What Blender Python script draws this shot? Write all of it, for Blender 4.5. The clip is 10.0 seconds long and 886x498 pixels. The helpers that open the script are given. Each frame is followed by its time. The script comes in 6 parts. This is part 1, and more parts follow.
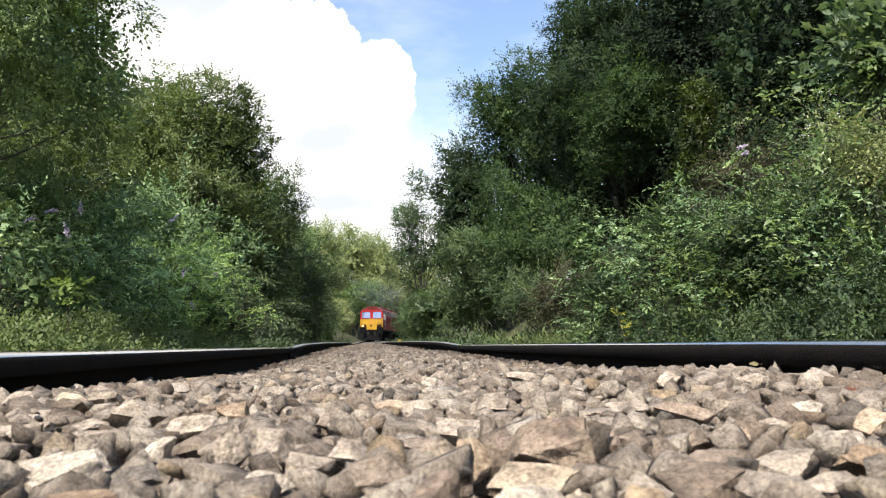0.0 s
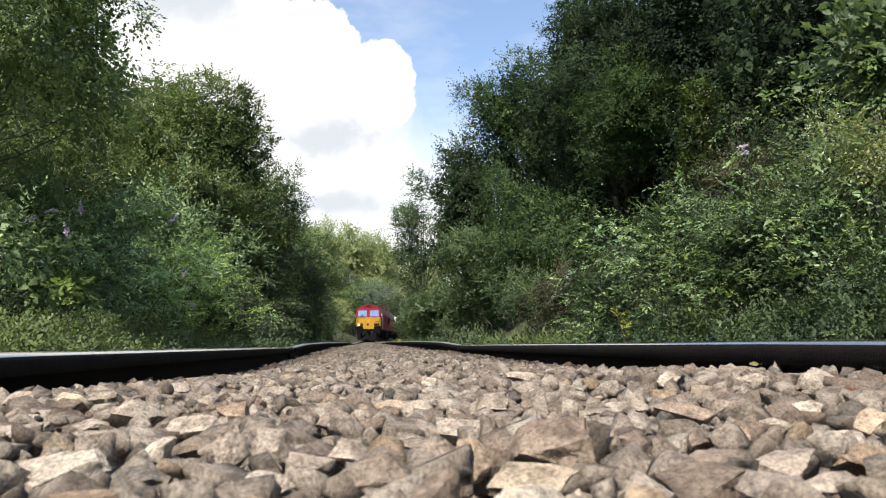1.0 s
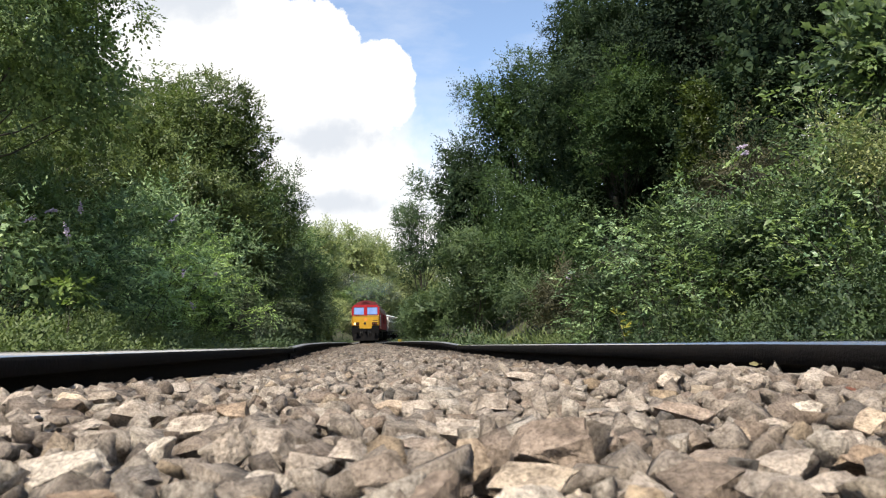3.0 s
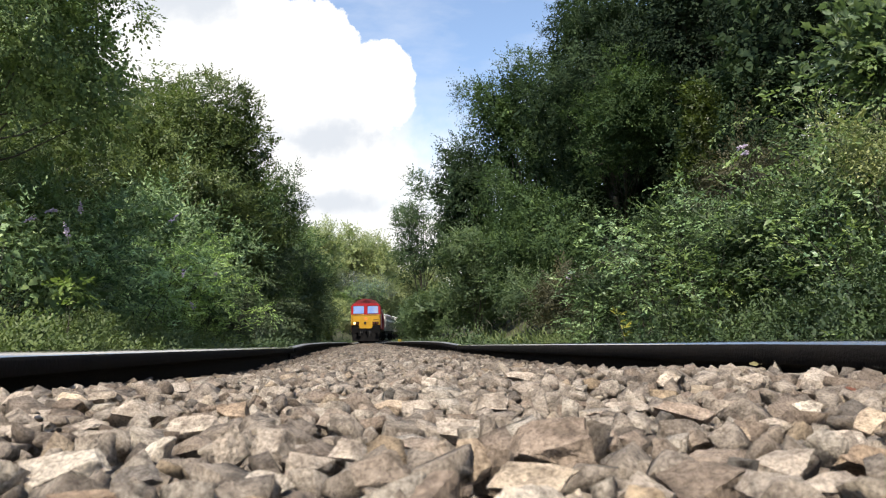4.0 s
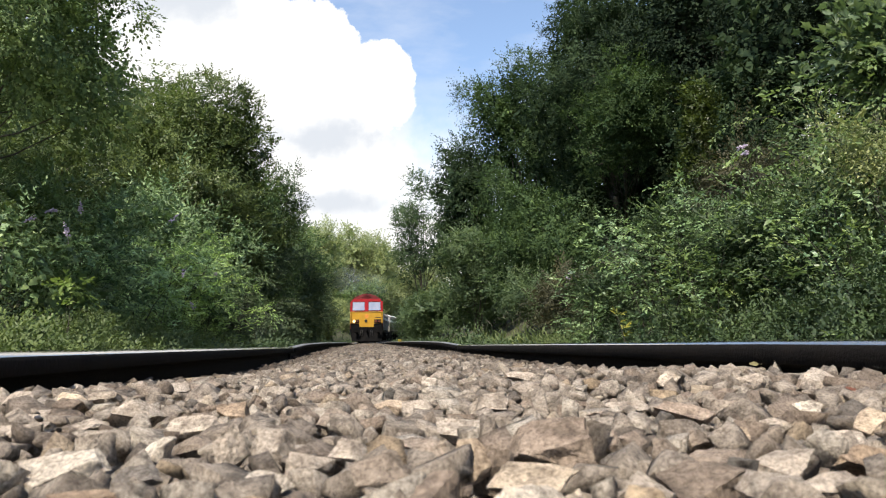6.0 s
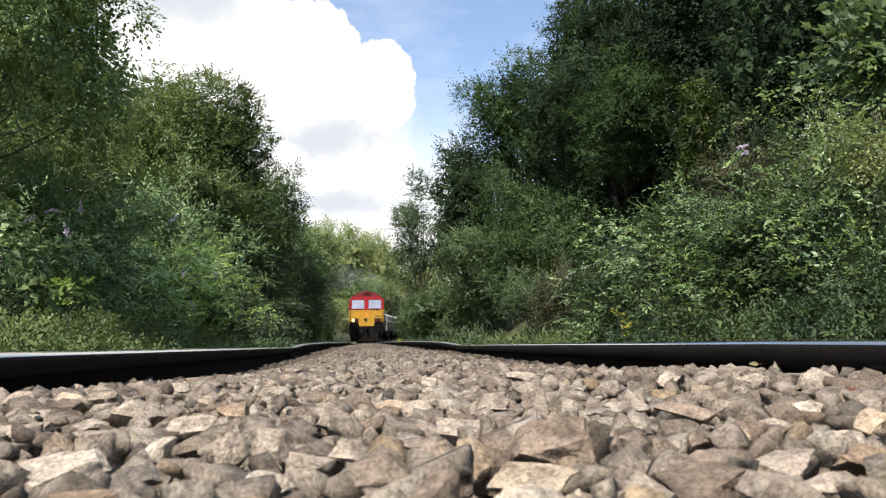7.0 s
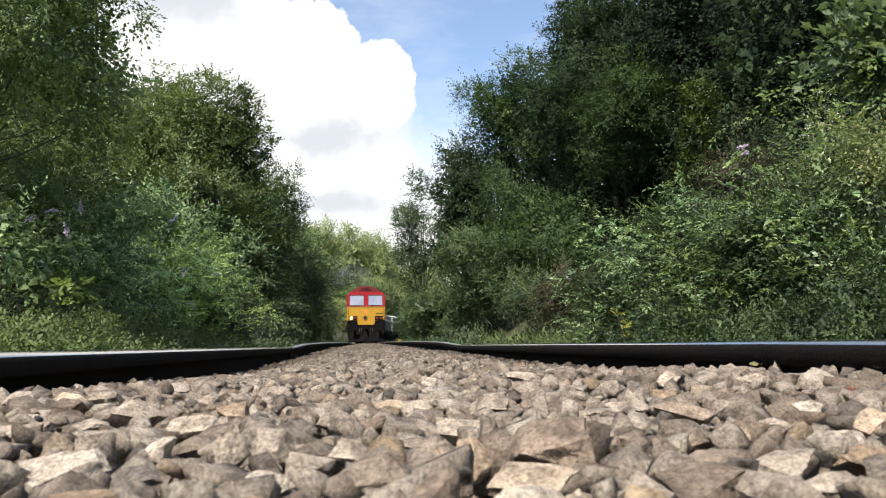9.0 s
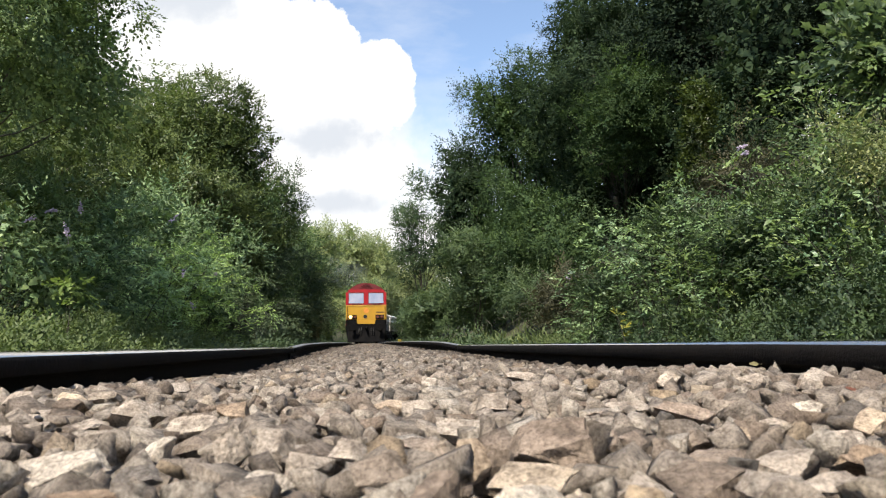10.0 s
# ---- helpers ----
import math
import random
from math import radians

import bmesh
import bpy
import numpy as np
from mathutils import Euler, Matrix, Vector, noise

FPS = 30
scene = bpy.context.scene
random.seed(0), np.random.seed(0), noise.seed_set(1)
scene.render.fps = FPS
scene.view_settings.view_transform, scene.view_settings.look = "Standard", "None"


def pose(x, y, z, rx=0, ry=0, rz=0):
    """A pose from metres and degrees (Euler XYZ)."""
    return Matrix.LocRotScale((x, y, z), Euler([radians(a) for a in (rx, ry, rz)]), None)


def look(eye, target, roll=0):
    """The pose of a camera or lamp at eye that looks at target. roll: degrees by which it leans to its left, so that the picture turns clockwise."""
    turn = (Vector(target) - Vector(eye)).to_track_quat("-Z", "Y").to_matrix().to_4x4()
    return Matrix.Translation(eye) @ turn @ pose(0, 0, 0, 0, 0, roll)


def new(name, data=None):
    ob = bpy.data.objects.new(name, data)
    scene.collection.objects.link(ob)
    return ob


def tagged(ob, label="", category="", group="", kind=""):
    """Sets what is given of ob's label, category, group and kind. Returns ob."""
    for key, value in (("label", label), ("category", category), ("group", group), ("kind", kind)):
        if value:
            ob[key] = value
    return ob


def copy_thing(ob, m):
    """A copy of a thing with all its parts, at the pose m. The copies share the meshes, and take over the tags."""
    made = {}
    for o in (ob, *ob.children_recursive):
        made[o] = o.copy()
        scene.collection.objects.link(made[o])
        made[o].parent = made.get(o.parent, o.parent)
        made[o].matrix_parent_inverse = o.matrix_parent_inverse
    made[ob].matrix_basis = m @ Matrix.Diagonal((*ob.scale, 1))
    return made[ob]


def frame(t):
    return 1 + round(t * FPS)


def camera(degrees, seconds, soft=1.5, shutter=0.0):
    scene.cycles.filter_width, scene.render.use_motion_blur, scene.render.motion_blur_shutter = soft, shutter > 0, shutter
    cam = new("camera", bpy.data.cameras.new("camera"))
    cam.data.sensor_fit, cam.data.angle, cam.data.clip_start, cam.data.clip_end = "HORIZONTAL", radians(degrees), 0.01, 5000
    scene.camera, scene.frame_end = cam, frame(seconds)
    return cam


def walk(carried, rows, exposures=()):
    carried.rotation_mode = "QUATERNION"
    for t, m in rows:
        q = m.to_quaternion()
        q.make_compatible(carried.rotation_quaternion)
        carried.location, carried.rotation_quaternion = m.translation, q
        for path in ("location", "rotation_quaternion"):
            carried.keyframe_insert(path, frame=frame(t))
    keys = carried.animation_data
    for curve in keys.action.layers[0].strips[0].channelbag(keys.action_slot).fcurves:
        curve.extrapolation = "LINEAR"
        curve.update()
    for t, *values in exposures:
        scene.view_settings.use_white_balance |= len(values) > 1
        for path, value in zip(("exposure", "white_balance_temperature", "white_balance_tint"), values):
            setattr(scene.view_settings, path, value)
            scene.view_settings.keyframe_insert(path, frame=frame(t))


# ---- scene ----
cam = camera(60, 10.0, soft=1.15)
cam.data.dof.use_dof, cam.data.dof.focus_distance, cam.data.dof.aperture_fstop = True, 4.0, 20.0
EYE = Vector((0.0, 0.0, 0.009))
POSE = look(EYE, EYE + Vector((0.1005, 1.0, 0.1192)), -0.79)
walk(cam, [(0.0, POSE), (10.0, POSE)],
     exposures=[(0.0, 0.72, 6700, 10), (0.2, 0.70, 6700, 10), (0.5, 0.63, 6700, 10), (0.8, 0.56, 6700, 10), (1.2, 0.52, 6700, 10), (10.0, 0.52, 6700, 10)])

# ---- world, sun ----
SUN_ELEVATION, SUN_AZIMUTH = 54.0, 208.0      # azimuth clockwise from +y, seen from above
world = bpy.data.worlds.new("sky")
scene.world = world
world.use_nodes = True
wn, wl = world.node_tree.nodes, world.node_tree.links
sky = wn.new("ShaderNodeTexSky")
sky.sky_type, sky.sun_disc = "NISHITA", False
sky.sun_elevation, sky.sun_rotation = radians(SUN_ELEVATION), radians(SUN_AZIMUTH)
sky.air_density, sky.dust_density, sky.ozone_density = 1.0, 0.4, 2.5
wl.new(sky.outputs[0], wn["Background"].inputs[0])
wn["Background"].inputs[1].default_value = 0.165
sun = new("sun", bpy.data.lights.new("sun", "SUN"))
sun.data.energy, sun.data.angle, sun.data.color = 5.0, radians(3.0), (1.0, 0.93, 0.825)
a, e = radians(SUN_AZIMUTH), radians(SUN_ELEVATION)
sun.matrix_world = look((math.sin(a) * math.cos(e) * 50, math.cos(a) * math.cos(e) * 50, math.sin(e) * 50), (0, 0, 0))


# ---- materials ----
def material(name):
    m = bpy.data.materials.new(name)
    m.use_nodes = True
    return m, m.node_tree.nodes, m.node_tree.links, m.node_tree.nodes["Principled BSDF"]


def node(nodes, kind, **values):
    n = nodes.new(kind)
    for key, value in values.items():
        n.inputs[key.replace("_", " ")].default_value = value
    return n


def ramp(nodes, stops, smooth=False):
    r = nodes.new("ShaderNodeValToRGB")
    if smooth:
        r.color_ramp.interpolation = "EASE"
    while len(r.color_ramp.elements) < len(stops):
        r.color_ramp.elements.new(0.5)
    for el, (p, c) in zip(r.color_ramp.elements, stops):
        el.position, el.color = p, (*c, 1.0)
    return r


def mixed(nodes, links, mode, factor, a, b):
    """A colour mix; factor, a and b are sockets or values."""
    m = nodes.new("ShaderNodeMix")
    m.data_type, m.blend_type = "RGBA", mode
    for slot, value in ((0, factor), (6, a), (7, b)):
        if isinstance(value, bpy.types.NodeSocket):
            links.new(value, m.inputs[slot])
        else:
            m.inputs[slot].default_value = value if slot == 0 else (*value, 1.0)
    return m.outputs[2]


def surface(name, low, high, rough=0.6, metal=0.0, scale=6.0, bump=0.1, fine=60.0, dirt=None, dirt_amount=0.4, coat=0.0):
    """A painted, rusted or plain solid with variation at two scales."""
    m, n, l, p = material(name)
    tc = n.new("ShaderNodeTexCoord")
    big = node(n, "ShaderNodeTexNoise", Scale=scale, Detail=5.0, Roughness=0.6)
    small = node(n, "ShaderNodeTexNoise", Scale=fine, Detail=4.0, Roughness=0.65)
    for t in (big, small):
        l.new(tc.outputs["Object"], t.inputs["Vector"])
    r = ramp(n, [(0.3, low), (0.7, high)])
    l.new(big.outputs["Fac"], r.inputs[0])
    col = mixed(n, l, "OVERLAY", 0.25, r.outputs[0], small.outputs["Color"])
    if dirt:
        mask = node(n, "ShaderNodeTexNoise", Scale=scale * 1.7, Detail=8.0, Roughness=0.7)
        l.new(tc.outputs["Object"], mask.inputs["Vector"])
        mr = node(n, "ShaderNodeMapRange", From_Min=0.5, From_Max=0.68, To_Max=dirt_amount)
        l.new(mask.outputs["Fac"], mr.inputs[0])
        col = mixed(n, l, "MIX", mr.outputs[0], col, dirt)
    l.new(col, p.inputs["Base Color"])
    p.inputs["Metallic"].default_value = metal
    rr = node(n, "ShaderNodeMapRange", To_Min=max(rough - 0.12, 0.03), To_Max=min(rough + 0.12, 1.0))
    l.new(small.outputs["Fac"], rr.inputs[0])
    l.new(rr.outputs[0], p.inputs["Roughness"])
    p.inputs["Coat Weight"].default_value = coat
    b = node(n, "ShaderNodeBump", Strength=bump, Distance=0.01)
    l.new(small.outputs["Fac"], b.inputs["Height"])
    l.new(b.outputs[0], p.inputs["Normal"])
    return m


def leaf_material(name, dark, mid, light, clear=0.35, gloss=0.42, odd=None, sheen=0.5):
    """Leaves: each island has its own tone; part of the light passes through."""
    m, n, l, p = material(name)
    g = n.new("ShaderNodeNewGeometry")
    stops = [(0.0, dark), (0.45, mid), (0.93, light)]
    if odd:
        stops.append((0.985, odd))
    r = ramp(n, stops)
    tc = n.new("ShaderNodeTexCoord")
    tuft = node(n, "ShaderNodeTexNoise", Scale=3.2, Detail=3.0, Roughness=0.6)
    l.new(tc.outputs["Object"], tuft.inputs["Vector"])
    wide = node(n, "ShaderNodeMapRange", From_Min=0.3, From_Max=0.7, To_Min=0.0, To_Max=0.54)
    l.new(tuft.outputs["Fac"], wide.inputs[0])
    both = n.new("ShaderNodeMath")
    both.operation = "MULTIPLY_ADD"
    l.new(g.outputs["Random Per Island"], both.inputs[0])
    both.inputs[1].default_value = 0.46
    l.new(wide.outputs[0], both.inputs[2])
    l.new(both.outputs[0], r.inputs[0])
    patch = node(n, "ShaderNodeTexNoise", Scale=1.7, Detail=4.0, Roughness=0.6)
    l.new(tc.outputs["Object"], patch.inputs["Vector"])
    pr = ramp(n, [(0.34, (0.58, 0.66, 0.70)), (0.66, (1.34, 1.28, 1.02))])
    l.new(patch.outputs["Fac"], pr.inputs[0])
    col = mixed(n, l, "MULTIPLY", 1.0, r.outputs[0], pr.outputs[0])
    l.new(col, p.inputs["Base Color"])
    p.inputs["Roughness"].default_value = gloss + 0.08
    p.inputs["Specular IOR Level"].default_value = sheen * 0.6
    t = n.new("ShaderNodeBsdfTranslucent")
    l.new(mixed(n, l, "MULTIPLY", 1.0, col, (1.08, 1.13, 0.78)), t.inputs[0])
    s = n.new("ShaderNodeMixShader")
    s.inputs[0].default_value = clear
    l.new(p.outputs[0], s.inputs[1])
    l.new(t.outputs[0], s.inputs[2])
    l.new(s.outputs[0], n["Material Output"].inputs[0])
    return m


def stone_material(name, per_island, tint=(1, 1, 1)):
    m, n, l, p = material(name)
    if per_island:
        rnd = n.new("ShaderNodeNewGeometry").outputs["Random Per Island"]
    else:
        rnd = n.new("ShaderNodeObjectInfo").outputs["Random"]
    tone = ramp(n, [(0.0, (0.20, 0.19, 0.178)), (0.12, (0.33, 0.265, 0.215)), (0.3, (0.36, 0.315, 0.27)), (0.7, (0.46, 0.405, 0.35)), (0.93, (0.60, 0.55, 0.48)), (1.0, (0.45, 0.35, 0.24))])
    l.new(rnd, tone.inputs[0])
    where = n.new("ShaderNodeNewGeometry")
    shift = n.new("ShaderNodeVectorMath")
    shift.operation = "ADD"
    l.new(where.outputs["Position"], shift.inputs[0])
    l.new(rnd, shift.inputs[1])
    big = node(n, "ShaderNodeTexNoise", Scale=38.0, Detail=6.0, Roughness=0.65)
    small = node(n, "ShaderNodeTexNoise", Scale=260.0, Detail=6.0, Roughness=0.7)
    crack = node(n, "ShaderNodeTexNoise", Scale=75.0, Detail=8.0, Roughness=0.7, Distortion=0.2)
    for t in (big, small, crack):
        l.new(shift.outputs[0], t.inputs["Vector"])
    br = ramp(n, [(0.36, (0.5, 0.48, 0.46)), (0.5, (1.0, 0.98, 0.95)), (0.64, (1.3, 1.28, 1.24))])
    l.new(big.outputs["Fac"], br.inputs[0])
    col = mixed(n, l, "MULTIPLY", 1.0, tone.outputs[0], br.outputs[0])
    sr = ramp(n, [(0.37, (0.48, 0.46, 0.44)), (0.5, (1.0, 0.99, 0.98)), (0.62, (1.3, 1.29, 1.27))])
    l.new(small.outputs["Fac"], sr.inputs[0])
    col = mixed(n, l, "MULTIPLY", 0.9, col, sr.outputs[0])
    vr = ramp(n, [(0.47, (0, 0, 0)), (0.5, (1, 1, 1)), (0.53, (0, 0, 0))])
    l.new(crack.outputs["Fac"], vr.inputs[0])
    vm = node(n, "ShaderNodeMapRange", To_Max=0.42)
    l.new(vr.outputs[0], vm.inputs[0])
    col = mixed(n, l, "MIX", vm.outputs[0], col, (0.16, 0.13, 0.105))
    if tint != (1, 1, 1):
        col = mixed(n, l, "MULTIPLY", 1.0, col, tint)
    l.new(col, p.inputs["Base Color"])
    p.inputs["Roughness"].default_value = 0.86
    p.inputs["Specular IOR Level"].default_value = 0.25
    add = n.new("ShaderNodeMath")
    add.operation = "MULTIPLY_ADD"
    l.new(crack.outputs["Fac"], add.inputs[0])
    add.inputs[1].default_value = 2.0
    l.new(small.outputs["Fac"], add.inputs[2])
    b = node(n, "ShaderNodeBump", Strength=1.0, Distance=0.0038)
    l.new(add.outputs[0], b.inputs["Height"])
    l.new(b.outputs[0], p.inputs["Normal"])
    return m


def ground_material(name, stops, scale, bump, distance):
    m, n, l, p = material(name)
    tc = n.new("ShaderNodeTexCoord")
    v = node(n, "ShaderNodeTexVoronoi", Scale=scale)
    big = node(n, "ShaderNodeTexNoise", Scale=0.7, Detail=6.0, Roughness=0.6)
    for t in (v, big):
        l.new(tc.outputs["Object"], t.inputs["Vector"])
    sep = n.new("ShaderNodeSeparateColor")
    l.new(v.outputs["Color"], sep.inputs[0])
    r = ramp(n, stops)
    l.new(sep.outputs[0], r.inputs[0])
    br = ramp(n, [(0.3, (0.7, 0.7, 0.7)), (0.7, (1.15, 1.12, 1.1))])
    l.new(big.outputs["Fac"], br.inputs[0])
    l.new(mixed(n, l, "MULTIPLY", 1.0, r.outputs[0], br.outputs[0]), p.inputs["Base Color"])
    p.inputs["Roughness"].default_value = 0.9
    b = node(n, "ShaderNodeBump", Strength=bump, Distance=distance)
    l.new(v.outputs["Distance"], b.inputs["Height"])
    l.new(b.outputs[0], p.inputs["Normal"])
    return m


def lamp_glow(name, colour, strength):
    m, n, l, p = material(name)
    p.inputs["Base Color"].default_value = (*colour, 1.0)
    p.inputs["Emission Color"].default_value = (*colour, 1.0)
    p.inputs["Emission Strength"].default_value = strength
    return m


def glass_material(name):
    m, n, l, p = material(name)
    tc = n.new("ShaderNodeTexCoord")
    t = node(n, "ShaderNodeTexNoise", Scale=1.5, Detail=3.0)
    l.new(tc.outputs["Object"], t.inputs["Vector"])
    # Metallic mirror; the reflected sky's lavender is put into its colour.
    r = ramp(n, [(0.3, (0.38, 0.42, 0.56)), (0.7, (0.50, 0.51, 0.62))])
    l.new(t.outputs["Fac"], r.inputs[0])
    l.new(r.outputs[0], p.inputs["Base Color"])
    p.inputs["Roughness"].default_value = 0.04
    p.inputs["Metallic"].default_value = 1.0
    return m


def smoke_material(name):
    """Thin exhaust: mostly clear, patchy."""
    m, n, l, p = material(name)
    tc = n.new("ShaderNodeTexCoord")
    t = node(n, "ShaderNodeTexNoise", Scale=0.9, Detail=4.0)
    l.new(tc.outputs["Object"], t.inputs["Vector"])
    mr = node(n, "ShaderNodeMapRange", From_Min=0.4, From_Max=0.7, To_Min=0.0, To_Max=0.085)
    l.new(t.outputs["Fac"], mr.inputs[0])
    p.inputs["Base Color"].default_value = (0.27, 0.32, 0.34, 1.0)
    p.inputs["Roughness"].default_value = 1.0
    p.inputs["Specular IOR Level"].default_value = 0.0
    l.new(mr.outputs[0], p.inputs["Alpha"])
    return m


SMOKE = smoke_material("thin exhaust smoke")
STONE = stone_material("limestone ballast piece", False, (1.18, 1.15, 1.105))
PALE_STONE = stone_material("pale limestone piece", False, (1.20, 1.17, 1.13))
GREY_STONE = stone_material("grey limestone piece", False, (1.12, 1.10, 1.07))
BUFF_STONE = stone_material("buff limestone piece", False, (1.18, 1.06, 0.91))
DARK_STONE = stone_material("dark brown limestone piece", False, (0.71, 0.66, 0.615))
# Tints step darker with distance: the stones' shaded fronts are put into colour.
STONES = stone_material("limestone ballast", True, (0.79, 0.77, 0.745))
MID_STONES = stone_material("ballast tinted darker at mid distance", True, (0.60, 0.587, 0.57))
SHADED_STONES = stone_material("ballast with shade in its tint", True, (0.46, 0.45, 0.438))
FAR_STONES = stone_material("distant ballast with deeper shade in its tint", True, (0.37, 0.36, 0.347))
# Strip beside the rails: oil on the stones plus the rail's shade, painted in.
DARK_STONES = stone_material("oily ballast with rail shade in its tint", True, (0.27, 0.256, 0.242))
BED = ground_material("ballast bed", [(0.0, (0.05, 0.045, 0.038)), (0.5, (0.10, 0.09, 0.075)), (1.0, (0.18, 0.16, 0.135))], 24.0, 0.9, 0.03)
SOIL = ground_material("leaf litter and soil", [(0.0, (0.02, 0.022, 0.012)), (0.5, (0.045, 0.05, 0.022)), (1.0, (0.08, 0.085, 0.035))], 9.0, 0.8, 0.05)
STEEL = surface("polished rail steel", (0.66, 0.60, 0.525), (0.78, 0.71, 0.62), 0.15, 1.0, 3.0, 0.01, 90.0)
WORN_STEEL = surface("dull rail steel", (0.30, 0.285, 0.265), (0.42, 0.40, 0.375), 0.5, 1.0, 3.0, 0.05, 90.0)
# Near black: grease on the rust plus the rail sides' shade in the colour.
RUST = surface("greasy rust with side shade in its tone", (0.0035, 0.003, 0.003), (0.008, 0.006, 0.005), 0.9, 0.0, 9.0, 0.4, 120.0, (0.016, 0.010, 0.007), 0.3)
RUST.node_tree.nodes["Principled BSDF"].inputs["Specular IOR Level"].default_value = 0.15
BARK = surface("grey brown bark", (0.03, 0.026, 0.02), (0.075, 0.065, 0.05), 0.95, 0.0, 5.0, 0.8, 40.0, (0.09, 0.11, 0.05), 0.5)
RED = surface("red locomotive paint", (0.33, 0.014, 0.022), (0.40, 0.02, 0.03), 0.6, 0.0, 2.0, 0.02, 60.0, (0.24, 0.03, 0.03), 0.4, 0.0)
RED.node_tree.nodes["Principled BSDF"].inputs["Specular IOR Level"].default_value = 0.2
DULL_RED = surface("sooty red roof paint", (0.12, 0.012, 0.014), (0.2, 0.018, 0.02), 0.5, 0.0, 2.0, 0.05, 60.0, (0.09, 0.02, 0.02), 0.6)
YELLOW = surface("yellow warning paint", (0.46, 0.245, 0.014), (0.54, 0.30, 0.02), 0.45, 0.0, 2.0, 0.02, 60.0, (0.42, 0.23, 0.03), 0.5, 0.2)
BLACK = surface("black underframe paint", (0.005, 0.005, 0.006), (0.010, 0.010, 0.010), 0.7, 0.0, 4.0, 0.15, 50.0, (0.018, 0.015, 0.013), 0.5)
BLACK.node_tree.nodes["Principled BSDF"].inputs["Specular IOR Level"].default_value = 0.04
RUBBER = surface("black window rubber", (0.012, 0.012, 0.012), (0.02, 0.02, 0.02), 0.7, 0.0, 4.0, 0.05)
WAGON_GREY = surface("dark grey wagon paint under dust", (0.19, 0.18, 0.17), (0.29, 0.275, 0.255), 0.6, 0.0, 2.0, 0.05, 50.0, (0.26, 0.22, 0.18), 0.6)
WAGON_WHITE = surface("white wagon paint", (0.72, 0.72, 0.70), (0.8, 0.8, 0.78), 0.5, 0.0, 2.0, 0.05, 50.0, (0.5, 0.45, 0.4), 0.4)
AGGREGATE = surface("crushed stone load", (0.25, 0.23, 0.2), (0.42, 0.39, 0.35), 0.9, 0.0, 14.0, 0.9, 60.0)
GLASS = glass_material("mirror windscreen with sky tint")
LAMP_ON = lamp_glow("lit headlamp", (1.0, 0.60, 0.24), 1.9)
LAMP_OFF = surface("unlit lamp lens", (0.10, 0.03, 0.02), (0.16, 0.05, 0.03), 0.2, 0.0, 20.0, 0.02)
FLOWER = surface("mauve flower heads", (0.38, 0.30, 0.42), (0.58, 0.50, 0.62), 0.8, 0.0, 30.0, 0.5)
SIGN_YELLOW = surface("faded yellow marker paint", (0.24, 0.18, 0.015), (0.32, 0.24, 0.02), 0.7, 0.0, 12.0, 0.1)
INSECT = surface("dark insect shell", (0.012, 0.011, 0.01), (0.03, 0.028, 0.025), 0.4, 0.0, 60.0, 0.1)

LEAF_LEFT = leaf_material("alder leaves", (0.062, 0.102, 0.049), (0.122, 0.189, 0.085), (0.225, 0.305, 0.146))
LEAF_BIRCH = leaf_material("birch leaves", (0.054, 0.083, 0.032), (0.104, 0.144, 0.055), (0.179, 0.229, 0.090))
LEAF_SHRUB = leaf_material("buddleia leaves", (0.087, 0.146, 0.077), (0.182, 0.277, 0.145), (0.365, 0.461, 0.293), 0.3, 0.5)
# These two tones are lifted to stand in for sun the alders block.
LEAF_BUD = leaf_material("arching buddleia leaves with light in the colour", (0.185, 0.296, 0.150), (0.369, 0.529, 0.282), (0.663, 0.826, 0.530), 0.3, 0.4, None, 0.8)
LEAF_FRESH = leaf_material("fresh green buddleia leaves with light in the colour", (0.174, 0.281, 0.094), (0.307, 0.456, 0.161), (0.482, 0.626, 0.268), 0.35, 0.4)
LEAF_WEED = leaf_material("bramble and nettle leaves", (0.052, 0.083, 0.031), (0.104, 0.147, 0.058), (0.168, 0.212, 0.095), 0.35, 0.45)
# Dark green with the wooded bank's shade put into the colour.
LEAF_DARK = leaf_material("dark leaves with bank shade in the colour", (0.020, 0.039, 0.022), (0.039, 0.064, 0.037), (0.074, 0.109, 0.061), 0.3, 0.7, None, 0.18)
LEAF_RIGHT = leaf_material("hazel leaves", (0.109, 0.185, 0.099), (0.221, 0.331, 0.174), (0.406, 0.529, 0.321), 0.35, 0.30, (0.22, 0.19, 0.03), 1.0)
LEAF_SYCAMORE = leaf_material("sycamore leaves", (0.056, 0.096, 0.051), (0.109, 0.164, 0.086), (0.210, 0.273, 0.164), 0.4, 0.38)
LEAF_SILVER = leaf_material("silvery willow leaves", (0.041, 0.074, 0.035), (0.074, 0.121, 0.061), (0.149, 0.203, 0.121), 0.35, 0.4)
# Pale tone: distance haze is painted into the leaf colour.
LEAF_FAR = leaf_material("distant leaves with haze in the colour", (0.204, 0.241, 0.127), (0.306, 0.357, 0.196), (0.425, 0.465, 0.294), 0.4, 0.5)
LEAF_SAPLING = leaf_material("ash sapling leaves", (0.13, 0.19, 0.06), (0.19, 0.27, 0.085), (0.29, 0.37, 0.14), 0.4, 0.45)
LEAF_HEDGE = leaf_material("hawthorn leaves", (0.044, 0.075, 0.040), (0.086, 0.132, 0.065), (0.147, 0.201, 0.103), 0.3, 0.5)
LEAF_SIDE = leaf_material("sallow leaves", (0.040, 0.066, 0.038), (0.082, 0.120, 0.066), (0.155, 0.195, 0.115), 0.3, 0.45)
